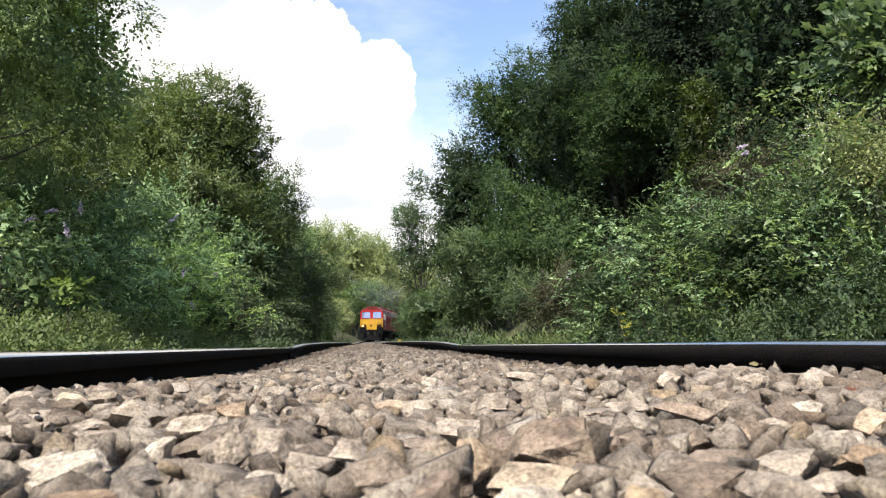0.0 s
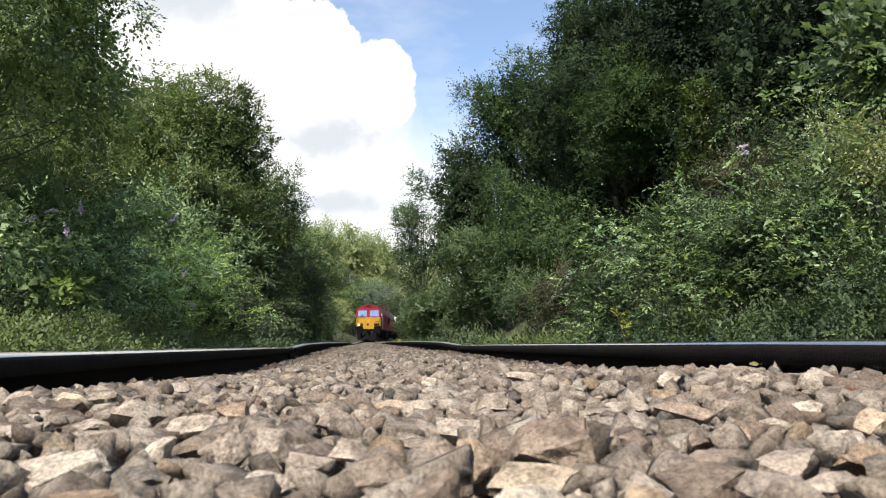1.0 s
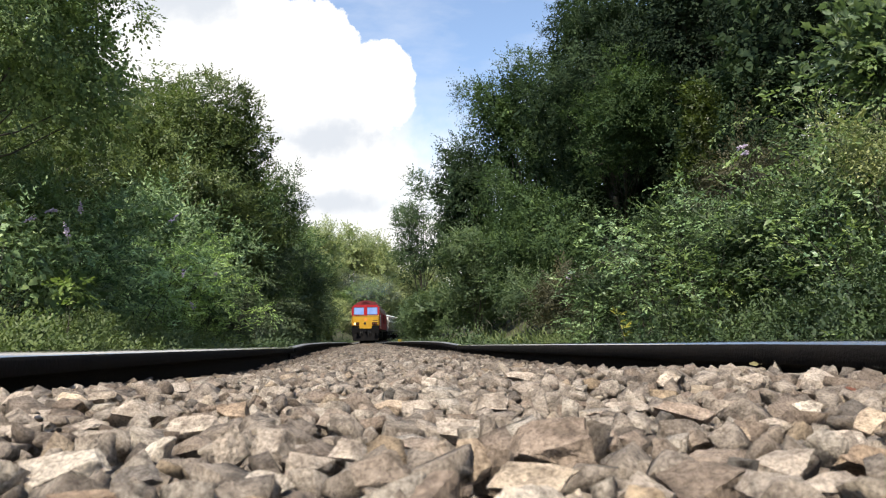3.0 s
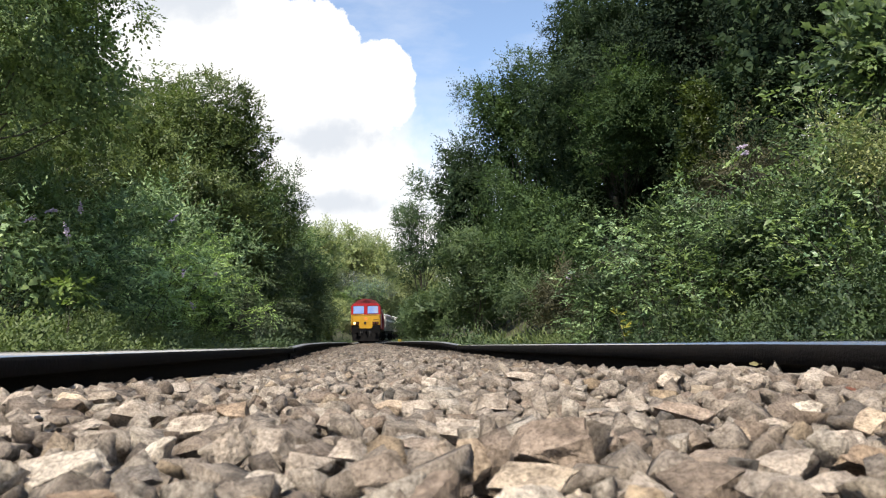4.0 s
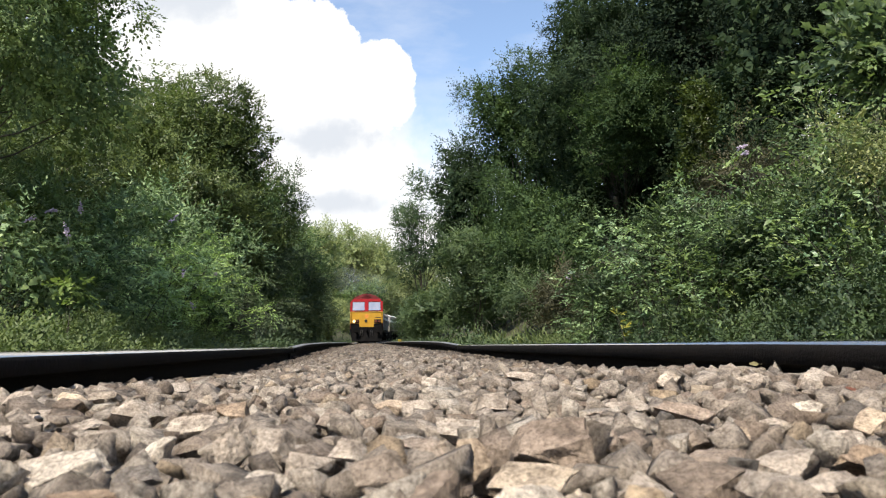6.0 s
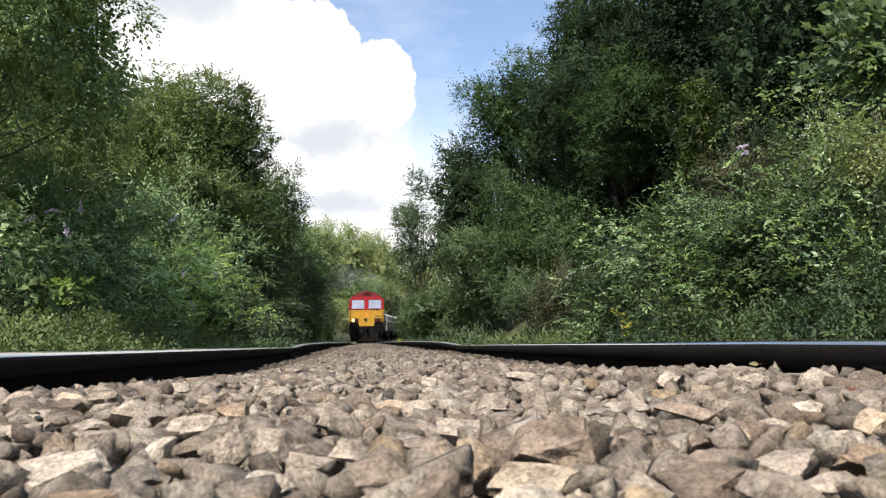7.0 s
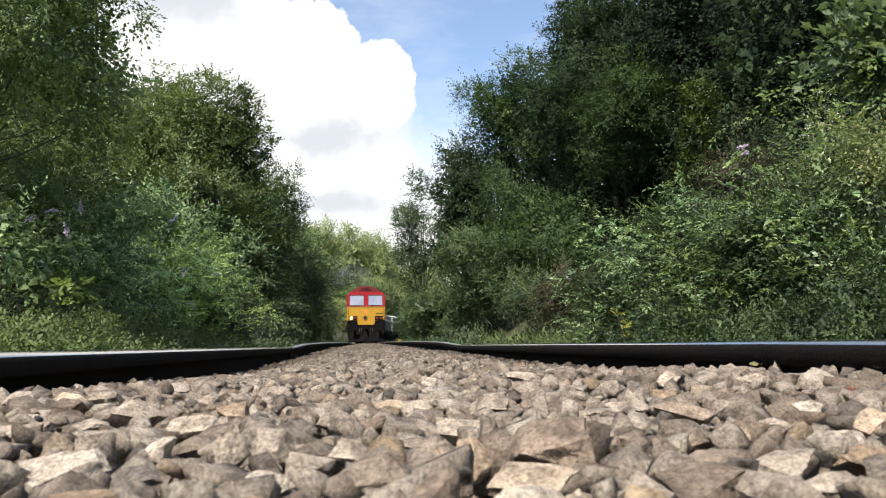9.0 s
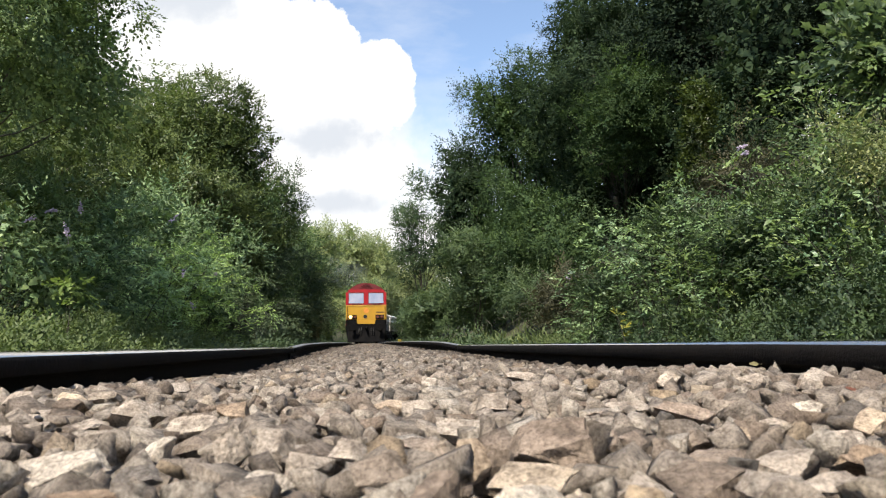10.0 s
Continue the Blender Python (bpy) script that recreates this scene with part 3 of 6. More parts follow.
# ---- sky backdrop ----
def backdrop():
    m, n, l, p = material("cumulus cloud")
    tc = n.new("ShaderNodeTexCoord")
    warp = node(n, "ShaderNodeTexNoise", Scale=0.006, Detail=9.0, Roughness=0.55)
    l.new(tc.outputs["Object"], warp.inputs["Vector"])

    curl = node(n, "ShaderNodeTexNoise", Scale=0.017, Detail=6.0, Roughness=0.6)
    l.new(tc.outputs["Object"], curl.inputs["Vector"])
    curls = n.new("ShaderNodeMath")
    curls.operation = "MULTIPLY_ADD"
    l.new(curl.outputs["Fac"], curls.inputs[0])
    curls.inputs[1].default_value = 0.55
    l.new(warp.outputs["Fac"], curls.inputs[2])

    def blob(x, z, rx, rz, soft, torn=0.8):
        """1 inside an ellipse, 0 outside, with a soft rim, in metres on the sheet."""
        sub = n.new("ShaderNodeVectorMath")
        sub.operation = "SUBTRACT"
        l.new(tc.outputs["Object"], sub.inputs[0])
        sub.inputs[1].default_value = (x, 0, z)
        mul = n.new("ShaderNodeVectorMath")
        mul.operation = "MULTIPLY"
        l.new(sub.outputs[0], mul.inputs[0])
        mul.inputs[1].default_value = (1 / rx, 0, 1 / rz)
        ln = n.new("ShaderNodeVectorMath")
        ln.operation = "LENGTH"
        l.new(mul.outputs[0], ln.inputs[0])
        wob = n.new("ShaderNodeMath")
        wob.operation = "MULTIPLY_ADD"
        l.new(curls.outputs[0], wob.inputs[0])
        wob.inputs[1].default_value = torn
        l.new(ln.outputs["Value"], wob.inputs[2])
        mr = node(n, "ShaderNodeMapRange", From_Min=1 + torn * 0.775 + soft, From_Max=1 + torn * 0.775 - soft)
        mr.interpolation_type = "SMOOTHSTEP"
        l.new(wob.outputs[0], mr.inputs[0])
        return mr.outputs[0]

    def most(a, b):
        x = n.new("ShaderNodeMath")
        x.operation = "MAXIMUM"
        l.new(a, x.inputs[0])
        l.new(b, x.inputs[1])
        return x.outputs[0]

    heaps = [blob(-330, 985, 250, 175, 0.04, 0.5), blob(-185, 950, 170, 190, 0.04, 0.7), blob(-560, 960, 230, 150, 0.06, 0.5), blob(-480, 1190, 130, 110, 0.06, 0.5), blob(-640, 1140, 260, 170, 0.15, 0.6), blob(-95, 850, 170, 140, 0.05, 0.5),
             blob(50, 900, 120, 110, 0.05, 0.8), blob(40, 815, 120, 120, 0.12, 0.8), blob(-260, 760, 360, 250, 0.07), blob(-700, 700, 560, 330, 0.1), blob(-120, 560, 320, 230, 0.4),
             blob(60, 180, 560, 470, 0.6), blob(1500, 700, 900, 300, 0.4), blob(-2200, 900, 1100, 600, 0.3), blob(1000, 2300, 1200, 500, 0.3)]
    mask = heaps[0]
    for h in heaps[1:]:
        mask = most(mask, h)
    streak = node(n, "ShaderNodeTexNoise", Scale=0.0016, Detail=6.0, Roughness=0.6)
    stretch = n.new("ShaderNodeMapping")
    stretch.inputs["Scale"].default_value = (1.0, 1.0, 2.6)
    l.new(tc.outputs["Object"], stretch.inputs[0])
    l.new(stretch.outputs[0], streak.inputs["Vector"])
    veil = node(n, "ShaderNodeMapRange", From_Min=0.42, From_Max=0.78, To_Min=0.04, To_Max=0.42)
    l.new(streak.outputs["Fac"], veil.inputs[0])
    alpha = most(mask, veil.outputs[0])
    grey = most(blob(-150, 668, 210, 70, 0.8, 2.6), most(blob(-600, 1150, 200, 110, 0.6, 1.4), blob(-75, 450, 150, 40, 0.9, 2.6)))
    tone = mixed(n, l, "MIX", grey, (0.85, 0.855, 0.86), (0.55, 0.59, 0.65))
    em = n.new("ShaderNodeEmission")
    l.new(tone, em.inputs[0])
    em.inputs[1].default_value = 1.0
    tr = n.new("ShaderNodeBsdfTransparent")
    mx = n.new("ShaderNodeMixShader")
    l.new(alpha, mx.inputs[0])
    l.new(tr.outputs[0], mx.inputs[1])
    l.new(em.outputs[0], mx.inputs[2])
    l.new(mx.outputs[0], n["Material Output"].inputs[0])
    v = np.array([(-3500, 0, -60), (3500, 0, -60), (3500, 0, 3200), (-3500, 0, 3200)])
    ob = new("backdrop", quick_mesh("backdrop", v, np.array([(0, 1, 2, 3)]), m))
    ob.location = (0, 2500, 0)
    tagged(ob, "white cumulus clouds and thin veil before a blue sky", "sky", kind="structure")
    # Unseen glowing copy, added for bright windscreen reflections and fill light.
    rear = new("backdrop", ob.data)
    rear.matrix_world = pose(0, -2500, 0, 0, 0, 180)
    tagged(rear, "added cloud sheet out of view for windscreen reflections and fill light", "sky", kind="structure")


backdrop()


# ---- ground ----
def ground():
    xs = np.unique(np.concatenate([np.linspace(-1.7, 1.9, 13), [-0.815, -0.575, 0.745, 0.985], np.linspace(-14, 14, 41), np.linspace(-60, 60, 41), [-2400, -1200, -500, -200, -100, 100, 200, 500, 1200, 2400]]))
    ys = np.unique(np.concatenate([np.linspace(-30, 150, 241), [-800, -300, -120, -60, 180, 240, 320, 480, 800, 1600, 2480]]))
    gx, gy = np.meshgrid(xs, ys)
    gx = gx + track_x(np.clip(gy, -30, 150)) - 0.085
    rough = np.array([noise.noise((x * 0.35, y * 0.35, 0)) for x, y in zip(gx.ravel(), gy.ravel())]).reshape(gx.shape)
    u = np.abs(gx - track_x(gy))
    gz = ground_z(gx, gy) + rough * 0.28 * np.clip((u - 4.2) / 3, 0, 1)
    nx, ny = len(xs), len(ys)
    i = (np.arange(ny - 1)[:, None] * nx + np.arange(nx - 1)[None]).ravel()
    faces = np.stack([i, i + 1, i + 1 + nx, i + nx], 1)
    me = quick_mesh("ground", np.stack([gx, gy, gz], 2).reshape(-1, 3), faces, SOIL)
    me.materials.append(BED)
    mid = (xs[:-1] + xs[1:]) / 2
    near = (np.abs(np.tile(mid - 0.085, ny - 1)) < 1.75).astype(np.int32)
    me.polygons.foreach_set("material_index", near)
    return tagged(new("ground", me), "ballast bed between wooded soil banks of a cutting", "ground", kind="structure")


GROUND = ground()


# ---- rails ----
def rail_outline():
    head = [(0.0355, -0.046), (0.0355, -0.021), (0.0342, -0.0158), (0.0312, -0.0108), (0.0292, -0.0083), (0.0268, -0.0062), (0.0212, -0.0023), (0.013, 0.0)]
    web = [(0.012, -0.056), (0.009, -0.07), (0.009, -0.12), (0.014, -0.138), (0.068, -0.148), (0.07, -0.159)]
    right = list(reversed(web)) + head
    return right + [(-x, z) for x, z in reversed(right)]


def rail(side, y0, y1, label, head):
    out = rail_outline()
    ys = [y0]
    while ys[-1] < y1 - 1e-6:
        step = 0.25 if ys[-1] < 24 else 1.5
        ys.append(min(ys[-1] + step, y1))
    spots = []
    for y in ys:
        x, z, c, d = float(track_x(y)) + side * GAUGE / 2, float(track_z(y)), math.cos(track_turn(y)), math.sin(track_turn(y))
        spots.append([(x + a * c, y - a * d, z + b) for a, b in out])
    thing = tagged(new("rail"), label, "rail", "running rails")
    n = len(out)
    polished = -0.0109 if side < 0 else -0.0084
    # Head sides, web and foot share the rust tone with shade in it.
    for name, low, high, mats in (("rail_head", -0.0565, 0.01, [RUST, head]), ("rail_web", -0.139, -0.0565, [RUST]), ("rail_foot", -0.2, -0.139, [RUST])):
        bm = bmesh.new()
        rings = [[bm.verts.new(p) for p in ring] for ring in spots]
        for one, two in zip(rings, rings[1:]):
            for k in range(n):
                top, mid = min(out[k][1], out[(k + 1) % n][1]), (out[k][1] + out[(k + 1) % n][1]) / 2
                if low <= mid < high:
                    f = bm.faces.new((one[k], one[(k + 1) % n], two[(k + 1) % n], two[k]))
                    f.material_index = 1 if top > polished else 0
                    f.smooth = top > -0.05
        for ring in (rings[0], rings[-1]):
            cut = [v for v, (a, b) in zip(ring, out) if low - 0.012 <= b < high]
            bm.faces.new(cut)
        bmesh.ops.delete(bm, geom=[v for v in bm.verts if not v.link_faces], context="VERTS")
        bmesh.ops.recalc_face_normals(bm, faces=bm.faces[:])
        part(name, bm, mats, thing)
    return thing


JOINT = 6.85
for side in (-1, 1):
    rail(side, -25.0, JOINT - 0.004, "worn steel rail with polished head on stone ballast", STEEL)
    rail(side, JOINT + 0.004, 150.0, "worn steel rail with dull head curving into the distance", WORN_STEEL)


def fishplate(side):
    """Bolted joint bars on both faces of a rail."""
    thing = new("rail_joint")
    thing.location = (float(track_x(JOINT)) + side * GAUGE / 2, JOINT, float(track_z(JOINT)))
    tagged(thing, "rusty bolted fishplate joint between two rail lengths", "rail joint", "rail joints")
    for s in (-1, 1):
        bm = bmesh.new()
        box(bm, (0.022, 0.6, 0.075), (s * 0.022, 0, -0.092), 0.004)
        part("joint_bar", bm, RUST, thing)
        for k in range(4):
            bm = bmesh.new()
            drum(bm, 0.019, 0.022, (s * 0.043, -0.21 + 0.14 * k, -0.092), "X", 6)
            drum(bm, 0.011, 0.05, (s * 0.05, -0.21 + 0.14 * k, -0.092), "X", 10)
            part("bolt", bm, RUST, thing)


for side in (-1, 1):
    fishplate(side)


# ---- trees and shrubs ----
SWAYING = []           # crowns that move in the wind: crown, degrees, pace, shift
SHRUBS_L, SHRUBS_R, TREES_L, TREES_R, FAR = "shrubs west of the track", "hedge east of the track", "trees west of the track", "trees east of the track", "far trees at the bend"


def west_side():
    first = plant("tree", "alder with dark leafy boughs hanging over low shrubs", "tree", (-7.2, 11.8), (-5.2, 11.2, 4.4), (1.95, 2.0, 2.4), LEAF_SHADE, 3400, 0.42, 16,
          "small", 0.135, 0.62, 11, 19, 0.08, 0.36, 0.85, TREES_L, 0.35, core=0.28, clump=0.75, per=38)
    plant("tree", "second alder with dense dark leaves behind the boughs", "tree", (-8.4, 14.2), (-7.0, 13.4, 5.6), (2.3, 1.8, 2.6), LEAF_SHADE, 2600, 0.5, 11,
          "small", 0.14, 0.72, 19, 17, 0.13, 0.38, 0.82, TREES_L, 0.35, core=0.4)
    SWAYING.append((first.children[-1], 0.8, 1.6, 0.3))
    plant("tree", "dense alder with dark leaves above the shrubs", "tree", (-9.2, 17.8), (-8.1, 17.5, 3.4), (2.4, 2.0, 2.4), LEAF_BIRCH, 2600, 0.42, 12,
          "small", 0.14, 0.72, 12, 14, 0.11, 0.38, 0.8, TREES_L, 0.3)
    birch = plant("tree", "tall birch with fine green leaves and loose top", "tree", (-6.4, 27.5), (-6.0, 27, 4.9), (2.85, 3.0, 4.6), LEAF_BIRCH, 8500, 0.44, 12,
          "small", 0.17, 0.72, 13, 52, 0.16, 0.40, 0.82, TREES_L, 0.15, keep=clear_of_train, core=1.1, coarse=1.35, clump=1.0, per=60, soft=0.75, shoots=16)
    SWAYING.append((birch.children[-1], 0.18, 1.3, 1.0))
    plant("tree", "green birch standing behind the alders", "tree", (-10.5, 30), (-9.6, 30, 6.2), (3.3, 3.0, 3.9), LEAF_BIRCH, 3600, 0.6, 11,
          "small", 0.15, 0.72, 14, 18, 0.18, 0.36, 0.8, TREES_L, 0.2, core=0.5)
    plant("tree", "dark tree filling the bank behind the alders", "tree", (-12.5, 22), (-11.0, 21, 5.2), (3.6, 3.2, 4.2), LEAF_BIRCH, 2600, 0.75, 10,
          "small", 0.17, 0.72, 15, 16, 0.2, 0.4, 0.75, TREES_L, 0.25)
    plant("tree", "dark alder filling the bank above the shrubs", "tree", (-8.6, 21.5), (-8.0, 21, 3.6), (2.0, 1.8, 2.9), LEAF_BIRCH, 2400, 0.55, 12,
          "small", 0.14, 0.72, 20, 14, 0.14, 0.4, 0.78, TREES_L, 0.3)
    plant("tree", "slender willow with loose silvery leaves", "tree", (-4.9, 42), (-4.55, 42, 4.9), (1.35, 1.6, 4.4), LEAF_SILVER, 1700, 0.56, 10,
          "small", 0.22, 0.42, 16, 22, 0.11, 0.25, 0.9, TREES_L, 0.3, keep=clear_of_train, core=0.06)
    plant("tree", "dark leafy tree beside the track", "tree", (-6.2, 36), (-5.6, 36, 4.0), (2.2, 2.4, 4.0), LEAF_LEFT, 3000, 0.65, 10,
          "small", 0.18, 0.72, 17, 18, 0.15, 0.38, 0.8, TREES_L, 0.25, keep=clear_of_train)
    plant("tree", "dark narrow tree at the edge of the cutting", "tree", (-5.2, 56), (-4.9, 56, 4.1), (2.1, 3.0, 4.4), LEAF_LEFT, 2300, 0.8, 10,
          "small", 0.2, 0.5, 18, 14, 0.14, 0.4, 0.78, TREES_L, 0.3, keep=clear_of_train)
    shrubs = [((-6.6, 15), (1.25, 1.3, 1.7), 1.5, LEAF_SHADE), ((-5.5, 16), (1.35, 1.3, 1.5), 1.25, LEAF_SHRUB), ((-5.0, 19.5), (1.3, 1.5, 1.9), 1.7, LEAF_SHRUB),
              ((-4.8, 23), (1.6, 1.6, 1.75), 1.45, LEAF_SHRUB), ((-4.5, 30), (1.6, 2.2, 2.4), 2.0, LEAF_SIDE), ((-4.2, 45), (1.8, 3.0, 2.3), 1.9, LEAF_SIDE),
              ((-4.95, 13.2), (0.7, 0.9, 0.8), 0.65, LEAF_LEFT), ((-4.75, 10.3), (0.5, 0.5, 0.4), 1.15, LEAF_SHRUB), ((-5.0, 66), (1.5, 3.5, 2.4), 1.9, LEAF_SIDE),
              ((-3.7, 36), (0.9, 2.2, 1.2), 0.8, LEAF_SIDE), ((-4.1, 53), (1.0, 3.0, 1.6), 1.1, LEAF_SIDE), ((-4.5, 78), (1.1, 4.0, 1.8), 1.3, LEAF_LEFT)]
    for k, ((x, y), r, z, m) in enumerate(shrubs):
        bush = plant("shrub", "overgrown buddleia shrub with long grey-green leaves" if m is LEAF_SHRUB else "dense dark lineside shrub", "shrub", (x - 0.2, y), (x, y, z), r, m,
              int(300 * r[0] * r[2]) if y < 40 else int(340 * r[0] * r[2]), 0.62 if 12 < y < 40 else 0.95 if y > 12 else 0.45, 13, "small", 0.19, 0.38, 30 + k, 11, 0.05, 0.36, 0.75, SHRUBS_L, 0.35, 1.5, keep=clear_of_train, stem="stem", shoots=4)
        if m is LEAF_SHRUB and y > 12:
            # Nearer shoots carry painted-in light, as the alders shadow these shrubs.
            arching(bush, (r[0] * 1.1, r[1] * 0.7), z + r[2] * 0.95, int(26 * r[0]) + (16 if y < 21 else 0), LEAF_FRESH if 19 <= y < 21 else LEAF_BUD if y < 19 else LEAF_SIDE, 0.52, 11, "small", 0.30, 0.26, 400 + k, (0.25, -0.5), 0.13, 0.12)
    plant("shrub", "yellow-green hazel bush above the shrubs", "shrub", (-5.4, 23.6), (-5.0, 23.4, 3.95), (1.25, 1.1, 1.1), LEAF_IVY, 2200, 0.42, 10, "small", 0.2, 0.55, 41, 10, 0.07, 0.42, 0.75,
          SHRUBS_L, 0.25, stem="stem")
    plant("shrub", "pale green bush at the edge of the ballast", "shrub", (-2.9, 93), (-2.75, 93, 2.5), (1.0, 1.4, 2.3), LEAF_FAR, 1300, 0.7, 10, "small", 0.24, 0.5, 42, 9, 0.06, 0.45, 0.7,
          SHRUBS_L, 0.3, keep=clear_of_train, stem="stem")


def bend():
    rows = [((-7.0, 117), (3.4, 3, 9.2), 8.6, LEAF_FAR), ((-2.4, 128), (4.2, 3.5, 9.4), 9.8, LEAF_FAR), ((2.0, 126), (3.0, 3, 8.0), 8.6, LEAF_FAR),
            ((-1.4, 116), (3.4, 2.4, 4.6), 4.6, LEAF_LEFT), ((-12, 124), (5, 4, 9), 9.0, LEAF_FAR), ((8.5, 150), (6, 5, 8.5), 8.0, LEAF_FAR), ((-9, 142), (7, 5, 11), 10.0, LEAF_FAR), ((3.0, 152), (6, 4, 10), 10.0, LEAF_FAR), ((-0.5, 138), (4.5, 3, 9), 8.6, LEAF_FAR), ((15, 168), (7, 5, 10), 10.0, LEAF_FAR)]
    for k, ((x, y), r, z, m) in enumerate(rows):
        # Far crowns mostly use the leaf colour paled for haze.
        plant("tree", "yellow-green tree at the bend of the line", "tree", (x, y), (x, y, z), r, m, int(34 * r[0] * r[2]) + 500, 1.4, 10, "small", 0.17, 0.6, 60 + k, 16, 0.22, 0.36, 0.8,
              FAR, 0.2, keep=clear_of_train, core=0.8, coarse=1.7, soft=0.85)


def east_side():
    plant("tree", "slender willow with small silvery leaves and gaps", "tree", (4.6, 60), (4.15, 60, 7.0), (2.3, 2.4, 5.6), LEAF_SILVER, 2500, 0.66, 10, "small", 0.24, 0.5, 71, 24, 0.13, 0.31, 0.86,
          TREES_R, 0.3, keep=clear_of_train, core=0.03)
    plant("tree", "dark ash tree with hanging leafy top", "tree", (6.9, 50), (6.5, 50, 7.4), (2.2, 2.6, 6.2), LEAF_DARK, 3200, 0.8, 10, "small", 0.2, 0.5, 72, 18, 0.17, 0.36, 0.85, TREES_R, 0.3, keep=clear_of_train)
    for k, (x, y, r, h) in enumerate([(4.1, 47, 1.5, 2.6), (4.3, 56, 1.6, 3.0), (4.9, 66, 1.8, 3.2), (5.0, 76, 2.0, 3.8), (6.3, 40, 1.9, 3.6), (6.5, 88, 2.6, 4.8), (7.8, 100, 3.2, 5.4)]):
        plant("shrub", "dense green bush beside the curving track", "shrub", (x + 0.4, y), (x, y, h * 0.42), (r, r * 1.6, h * 0.62), LEAF_HEDGE, int(420 * r * h ** 0.5), 0.65, 10, "small", 0.22, 0.5,
              120 + k, 13, 0.06, 0.42, 0.78, SHRUBS_R, 0.3, keep=clear_of_train, stem="stem")
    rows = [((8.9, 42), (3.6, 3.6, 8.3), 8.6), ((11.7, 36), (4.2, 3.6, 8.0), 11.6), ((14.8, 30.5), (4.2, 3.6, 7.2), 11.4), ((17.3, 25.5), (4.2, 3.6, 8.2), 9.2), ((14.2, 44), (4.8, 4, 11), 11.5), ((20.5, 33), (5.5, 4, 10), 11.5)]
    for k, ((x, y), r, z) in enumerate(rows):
        # Trees 2 and 3 take the darkest leaves, standing in for shade.
        plant("tree", "tall ash tree on the bank with deep shade in its leaf colour" if k in (2, 3) else "tall dark ash tree on the bank" if k < 4 else "tall dark tree behind the bank", "tree", (x + 0.8, y + 0.5), (x, y, z), r, LEAF_ASH if k == 0 else LEAF_GLOOM if k in (2, 3) else LEAF_DARK, int((95 if k < 4 else 36) * r[0] * r[2]) + 800, 0.75, 12, "small", 0.125, 0.7, 80 + k, 28,
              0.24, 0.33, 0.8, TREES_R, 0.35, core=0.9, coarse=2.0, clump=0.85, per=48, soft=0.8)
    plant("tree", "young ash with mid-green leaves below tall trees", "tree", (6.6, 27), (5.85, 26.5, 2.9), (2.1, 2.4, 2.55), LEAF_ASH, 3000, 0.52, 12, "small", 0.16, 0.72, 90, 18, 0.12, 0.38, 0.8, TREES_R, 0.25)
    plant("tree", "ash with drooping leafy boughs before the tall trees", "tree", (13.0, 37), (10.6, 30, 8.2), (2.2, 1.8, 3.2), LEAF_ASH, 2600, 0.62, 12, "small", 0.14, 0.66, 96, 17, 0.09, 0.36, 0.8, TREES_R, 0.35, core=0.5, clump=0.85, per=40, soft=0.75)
    # Three filler trees, placed from the camera's view to cover sky gaps.
    plant("tree", "added dark tree filling the gap below tall trees", "tree", (11.2, 37.5), (11.0, 37, 4.6), (2.4, 2.0, 3.8), LEAF_DARK, 2200, 0.7, 11, "small", 0.17, 0.72, 93, 16, 0.14, 0.4, 0.78, TREES_R, 0.3, core=0.6, coarse=2.0)
    plant("tree", "added dark tree covering sky gaps under tall trees", "tree", (15.8, 40.5), (15.7, 40, 8.2), (3.2, 2.2, 4.6), LEAF_DARK, 2600, 0.8, 11, "small", 0.18, 0.7, 94, 14, 0.16, 0.42, 0.75, TREES_R, 0.3, core=0.9, coarse=2.0)
    plant("tree", "added dark tree covering sky gaps behind the hedge", "tree", (13.6, 25.5), (13.4, 25, 6.4), (2.5, 1.6, 3.2), LEAF_DARK, 2000, 0.65, 11, "small", 0.18, 0.7, 95, 14, 0.16, 0.42, 0.75, TREES_R, 0.3, core=0.9, coarse=2.0)
    plant("tree", "bushy green hawthorn beside the track", "tree", (5.0, 34.5), (4.75, 34, 2.3), (1.7, 2.6, 2.5), LEAF_HEDGE, 2500, 0.56, 10, "small", 0.2, 0.5, 91, 14, 0.1, 0.4, 0.8, TREES_R, 0.25, keep=clear_of_train)
